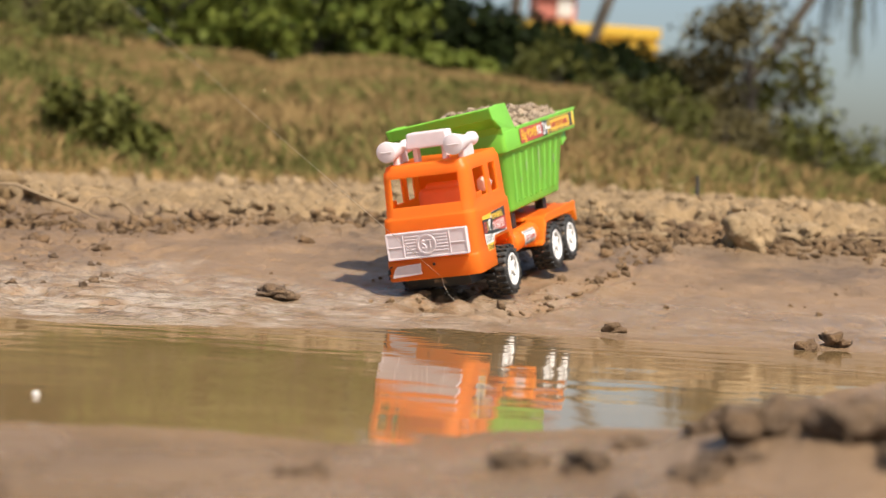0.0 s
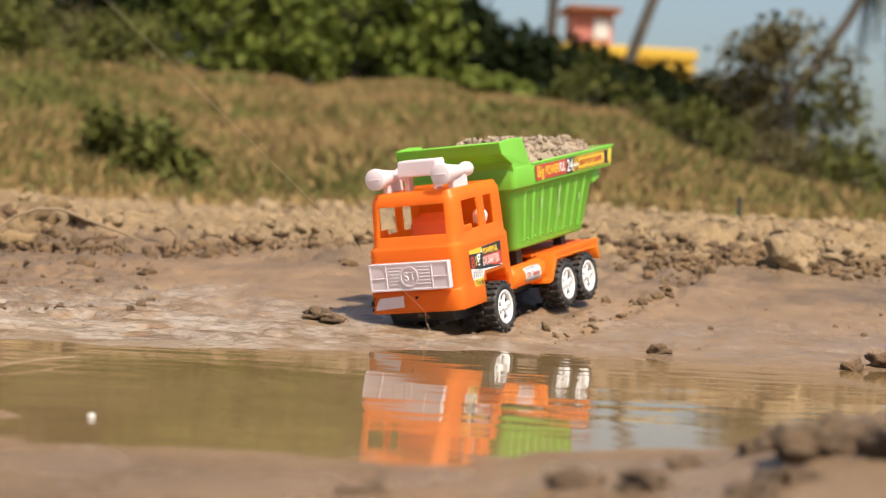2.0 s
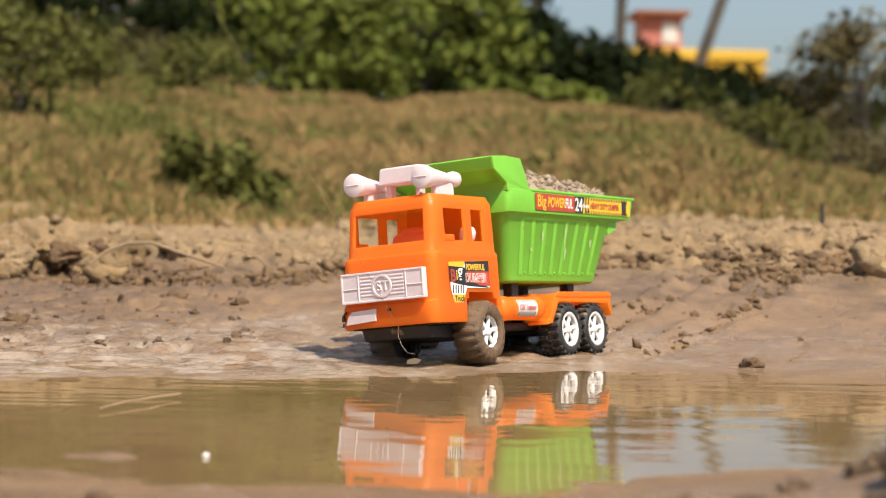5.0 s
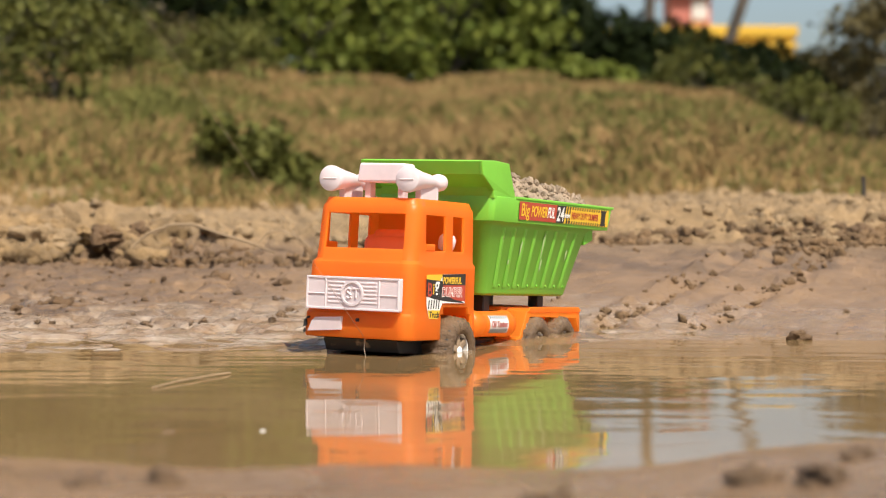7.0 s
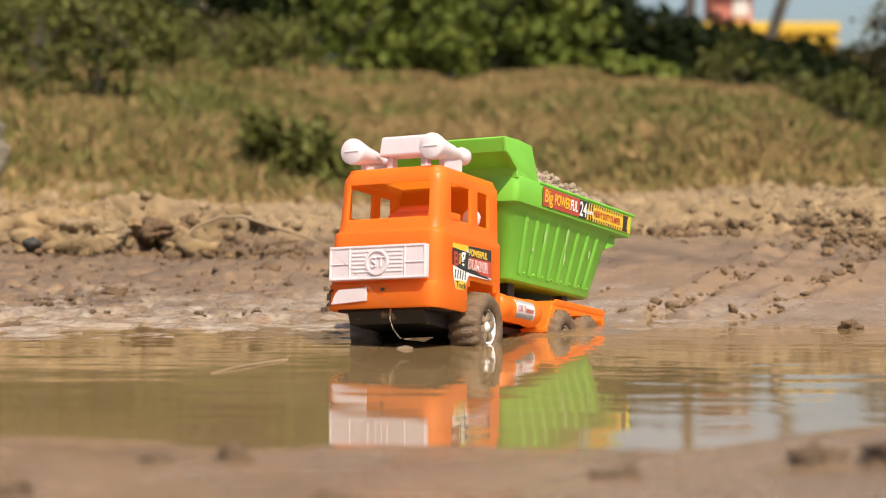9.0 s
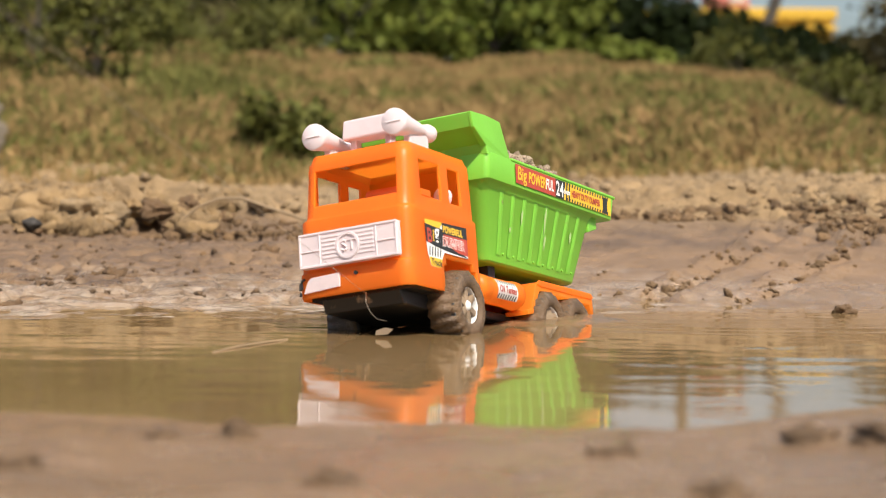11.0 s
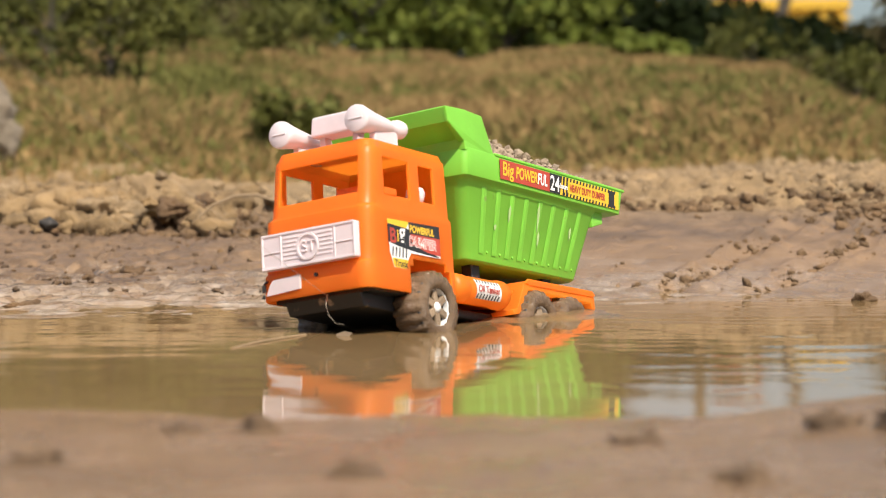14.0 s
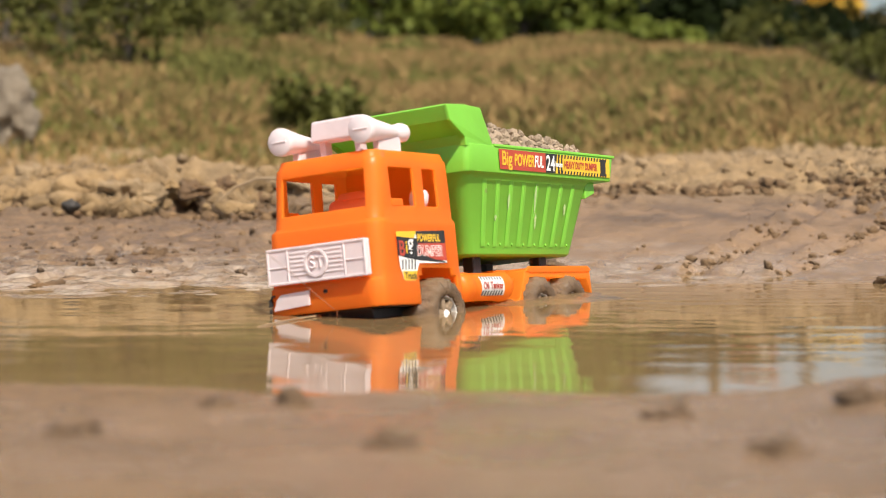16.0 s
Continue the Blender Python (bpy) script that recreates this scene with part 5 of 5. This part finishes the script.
def build_palm(x, y, top, lean, label, seed, fronds=13, length=2.0, girth=0.13):
    rnd = random.Random(seed)
    root = tagged(new("palm_tree"), label, "palm tree")
    z0 = floor_at(x, y) - 0.1
    root.location = (x, y, z0)
    t = Vector((lean, 0, top - z0))
    part("trunk", tube([t * k + Vector((0.12 * lean * math.sin(k * 3.1), 0, 0)) for k in (0, 0.15, 0.3, 0.5, 0.7, 0.85, 1.0)], [girth * 1.3, girth, girth * 0.95, girth * 0.9, girth * 0.85, girth * 0.8, girth * 0.8], 9), BARK, root)
    for k in range(fronds):
        a = 2 * math.pi * k / fronds + rnd.uniform(-0.2, 0.2)
        rise = rnd.uniform(-0.5, 0.75)
        L = length * rnd.uniform(0.8, 1.1)
        pts = []
        for i in range(9):
            s = i / 8
            r = L * s * (0.75 if rise > 0 else 0.5) * (1 - 0.25 * s)
            pts.append(t + Vector((math.cos(a) * r, math.sin(a) * r, L * (rise * s - 1.05 * s * s))))
        fr = part("frond", tube(pts, [0.03, 0.028, 0.025, 0.022, 0.02, 0.017, 0.014, 0.01, 0.006], 5), PALM_LEAF, root)
        q = []
        side = Vector((-math.sin(a), math.cos(a), 0))
        for i in range(1, 9):
            for sub in (0, 0.25, 0.5, 0.75):
                p = pts[i - 1].lerp(pts[i], sub)
                fw = (pts[i] - pts[i - 1]).normalized()
                for sg in (-1, 1):
                    tip = p + side * sg * 0.15 * L * 0.5 + fw * 0.14 * L * 0.6 - Vector((0, 0, 0.24 * L * rnd.uniform(0.6, 1.3)))
                    q.append([p - fw * 0.02, p + fw * 0.035, tip + fw * 0.012, tip - fw * 0.012])
        quad_mesh("blade", np.array([[c[:] for c in row] for row in q]), PALM_LEAF, fr)
    return root


build_palm(4.55, 34, 7.6, 2.0, "tall leaning palm with a dark thin trunk", 1, girth=0.11)
build_palm(4.12, 36, 8.0, 0.15, "tall upright palm with a dark thin trunk", 2, girth=0.11)
build_palm(2.45, 36, 8.0, 0.3, "tall upright palm with a dark thin trunk", 3, girth=0.09)
build_palm(5.8, 30, 4.6, 2.85, "leaning palm with drooping fronds", 4, 11, 1.3, 0.10)
build_palm(-3.75, 22, 6.5, -0.1, "tall upright palm with a pale thin trunk", 5, girth=0.10)


# ---- the yellow building far off and the pale boulder ----
def build_building():
    root = tagged(new("building"), "yellow flat-roofed building with a small red upper room", "building")
    root.location = (4.70, 38, 0)
    part("wall", box(-1.7, 2.52, 0, 3.0, 0.0, 3.22, 0.02), YELLOW_WALL, root)
    part("parapet", box(-1.2, 2.58, -0.06, 3.06, 3.224, 3.44, 0.02), YELLOW_WALL, root)
    part("ledge", box(-1.76, 2.58, -0.10, -0.004, 3.02, 3.10, 0.01), YELLOW_WALL, root)
    for k in range(3):
        w = part("window", box(-0.6 + 1.0 * k, 0.0 + 1.0 * k, -0.03, -0.003, 1.9, 2.6, 0.01), YELLOW_WALL, root)
        part("pane", box(-0.54 + 1.0 * k, -0.06 + 1.0 * k, -0.036, -0.032, 1.96, 2.54), DARK_PANE, w)
    room = part("upper_room", box(0.17, 0.95, 0.3, 1.5, 3.444, 4.10, 0.01), RED_WALL, root, "small red upper room")
    w = part("window", box(0.57, 0.87, 0.27, 0.297, 3.56, 3.98, 0.01), PALE_WALL, room)
    part("pane", box(0.61, 0.83, 0.262, 0.268, 3.60, 3.94), PALE_WALL, w)
    part("roof", box(0.03, 1.09, 0.1, 1.7, 4.104, 4.19, 0.01), ROOF_BROWN, root, "flat brown overhanging roof")


build_building()
st = part("boulder", lump(0.105, 9, 4, 0.45, 1.35), PALE_STONE, None, "pale weathered boulder at the foot of the slope", smooth=True)
tagged(rest(st, at_az(-13.8, 6.0), 6.0, -0.10, 30), category="boulder")

# the dump body rocks on its mounts while the truck comes down the bank
DUMP_LEAN = [(0, -5.5), (0.5, -4.0), (1, -3.2), (1.5, -1.3), (2, 0), (16, 0)]


def motions():
    rows = [(t, pose(*p)) for t, *p in TRUCK_ROWS]
    walk(TRUCK, rows)
    for ob in (DUMP, LOAD_HEAP):
        walk(ob, [(t, pose(0, 0, 0.055) @ pose(0, 0, 0, 0, a, 0) @ pose(0, 0, -0.055)) for t, a in DUMP_LEAN])
    # the wheels roll by the way that the truck goes
    ts = np.array([r[0] for r in TRUCK_ROWS], float)
    pos = np.array([r[1:4] for r in TRUCK_ROWS])
    gone = [0.0]
    for k in range(1, len(ts)):
        ahead = -(rows[k][1].to_3x3() @ Vector((0, 1, 0)))
        gone.append(gone[-1] + float(np.dot(pos[k] - pos[k - 1], ahead)))
    fine = np.arange(0, 16.01, 0.2)
    turn = np.degrees(np.interp(fine, ts, gone) / WHEEL_R)
    # the string leads from the bumper towards the one who pulls, beyond the picture's upper corner
    knot = Vector((0.006, 0.012, 0.012))
    pulls = [(0.0, -0.049, 1.20, 0.241), (1.5, -0.076, 1.192, 0.25), (3.5, -0.116, 1.175, 0.25), (5.0, -0.081, 1.108, 0.274), (8.5, -0.176, 1.0, 0.235), (11.0, -0.217, 0.979, 0.209), (14.5, -0.237, 0.98, 0.19), (16.0, -0.24, 0.98, 0.18)]
    pt, pp = [q[0] for q in pulls], np.array([q[1:] for q in pulls])
    led = []
    for (t, *_), (_, m) in zip(TRUCK_ROWS, rows):
        a = m @ knot
        b = Vector([float(np.interp(t, pt, pp[:, i])) for i in range(3)])
        led.append((t, Matrix.Translation(a) @ (b - a).to_track_quat("Z", "Y").to_matrix().to_4x4()))
    walk(PULL_STRING, led)
    for hub, x, y, z in WHEELS:
        walk(hub, [(float(t), pose(x, y, z, float(a))) for t, a in zip(fine, turn)])
    # mud lies in the puddle until a wheel reaches it, then goes round with that wheel
    keys = TRUCK.animation_data
    curves = keys.action.layers[0].strips[0].channelbag(keys.action_slot).fcurves
    def truck_at(t):
        v = {(c.data_path, c.array_index): c.evaluate(frame(t)) for c in curves}
        w, i, j, k = (v["rotation_quaternion", n] for n in range(4))
        q = Matrix.Identity(4).to_quaternion()
        q.w, q.x, q.y, q.z = w, i, j, k
        return Matrix.Translation([v["location", n] for n in range(3)]) @ q.normalized().to_matrix().to_4x4()
    finer = np.arange(0, 16.01, 0.1)
    for coat, hub, x, y, z, taken in MUD_COATS:
        side = pose(0, 0, 0, 0, 0, 0 if x > 0 else 180)
        ride = [(float(t), truck_at(float(t)) @ pose(x, y, z, float(a)) @ side) for t, a in zip(finer, np.interp(finer, fine, turn)) if t > taken + 0.1]
        bed = Matrix.Translation((0, 0, -0.07)) @ ride[0][1]
        walk(coat, [(0, bed), (taken - 0.2, bed)] + ride)
    swell = []
    for t in finer:
        if t > 6.3:
            m = truck_at(float(t))
            p, ahead = m @ Vector((0.030, 0.302, 0.0)), m.to_3x3() @ Vector((0, 1, 0))
            swell.append((float(t), pose(p.x, p.y, 0.003, 0, 0, math.degrees(math.atan2(-ahead.x, ahead.y)))))
    bed = Matrix.Translation((0, 0, -0.03)) @ swell[0][1]
    walk(SWELL, [(0, bed), (5.6, bed)] + swell)
    # the water creeps up as the truck sinks in
    walk(PUDDLE, [(t, pose(0, 0, z)) for t, z in ((0, 0), (5, 0), (8, 0.003), (16, 0.003))])


motions()
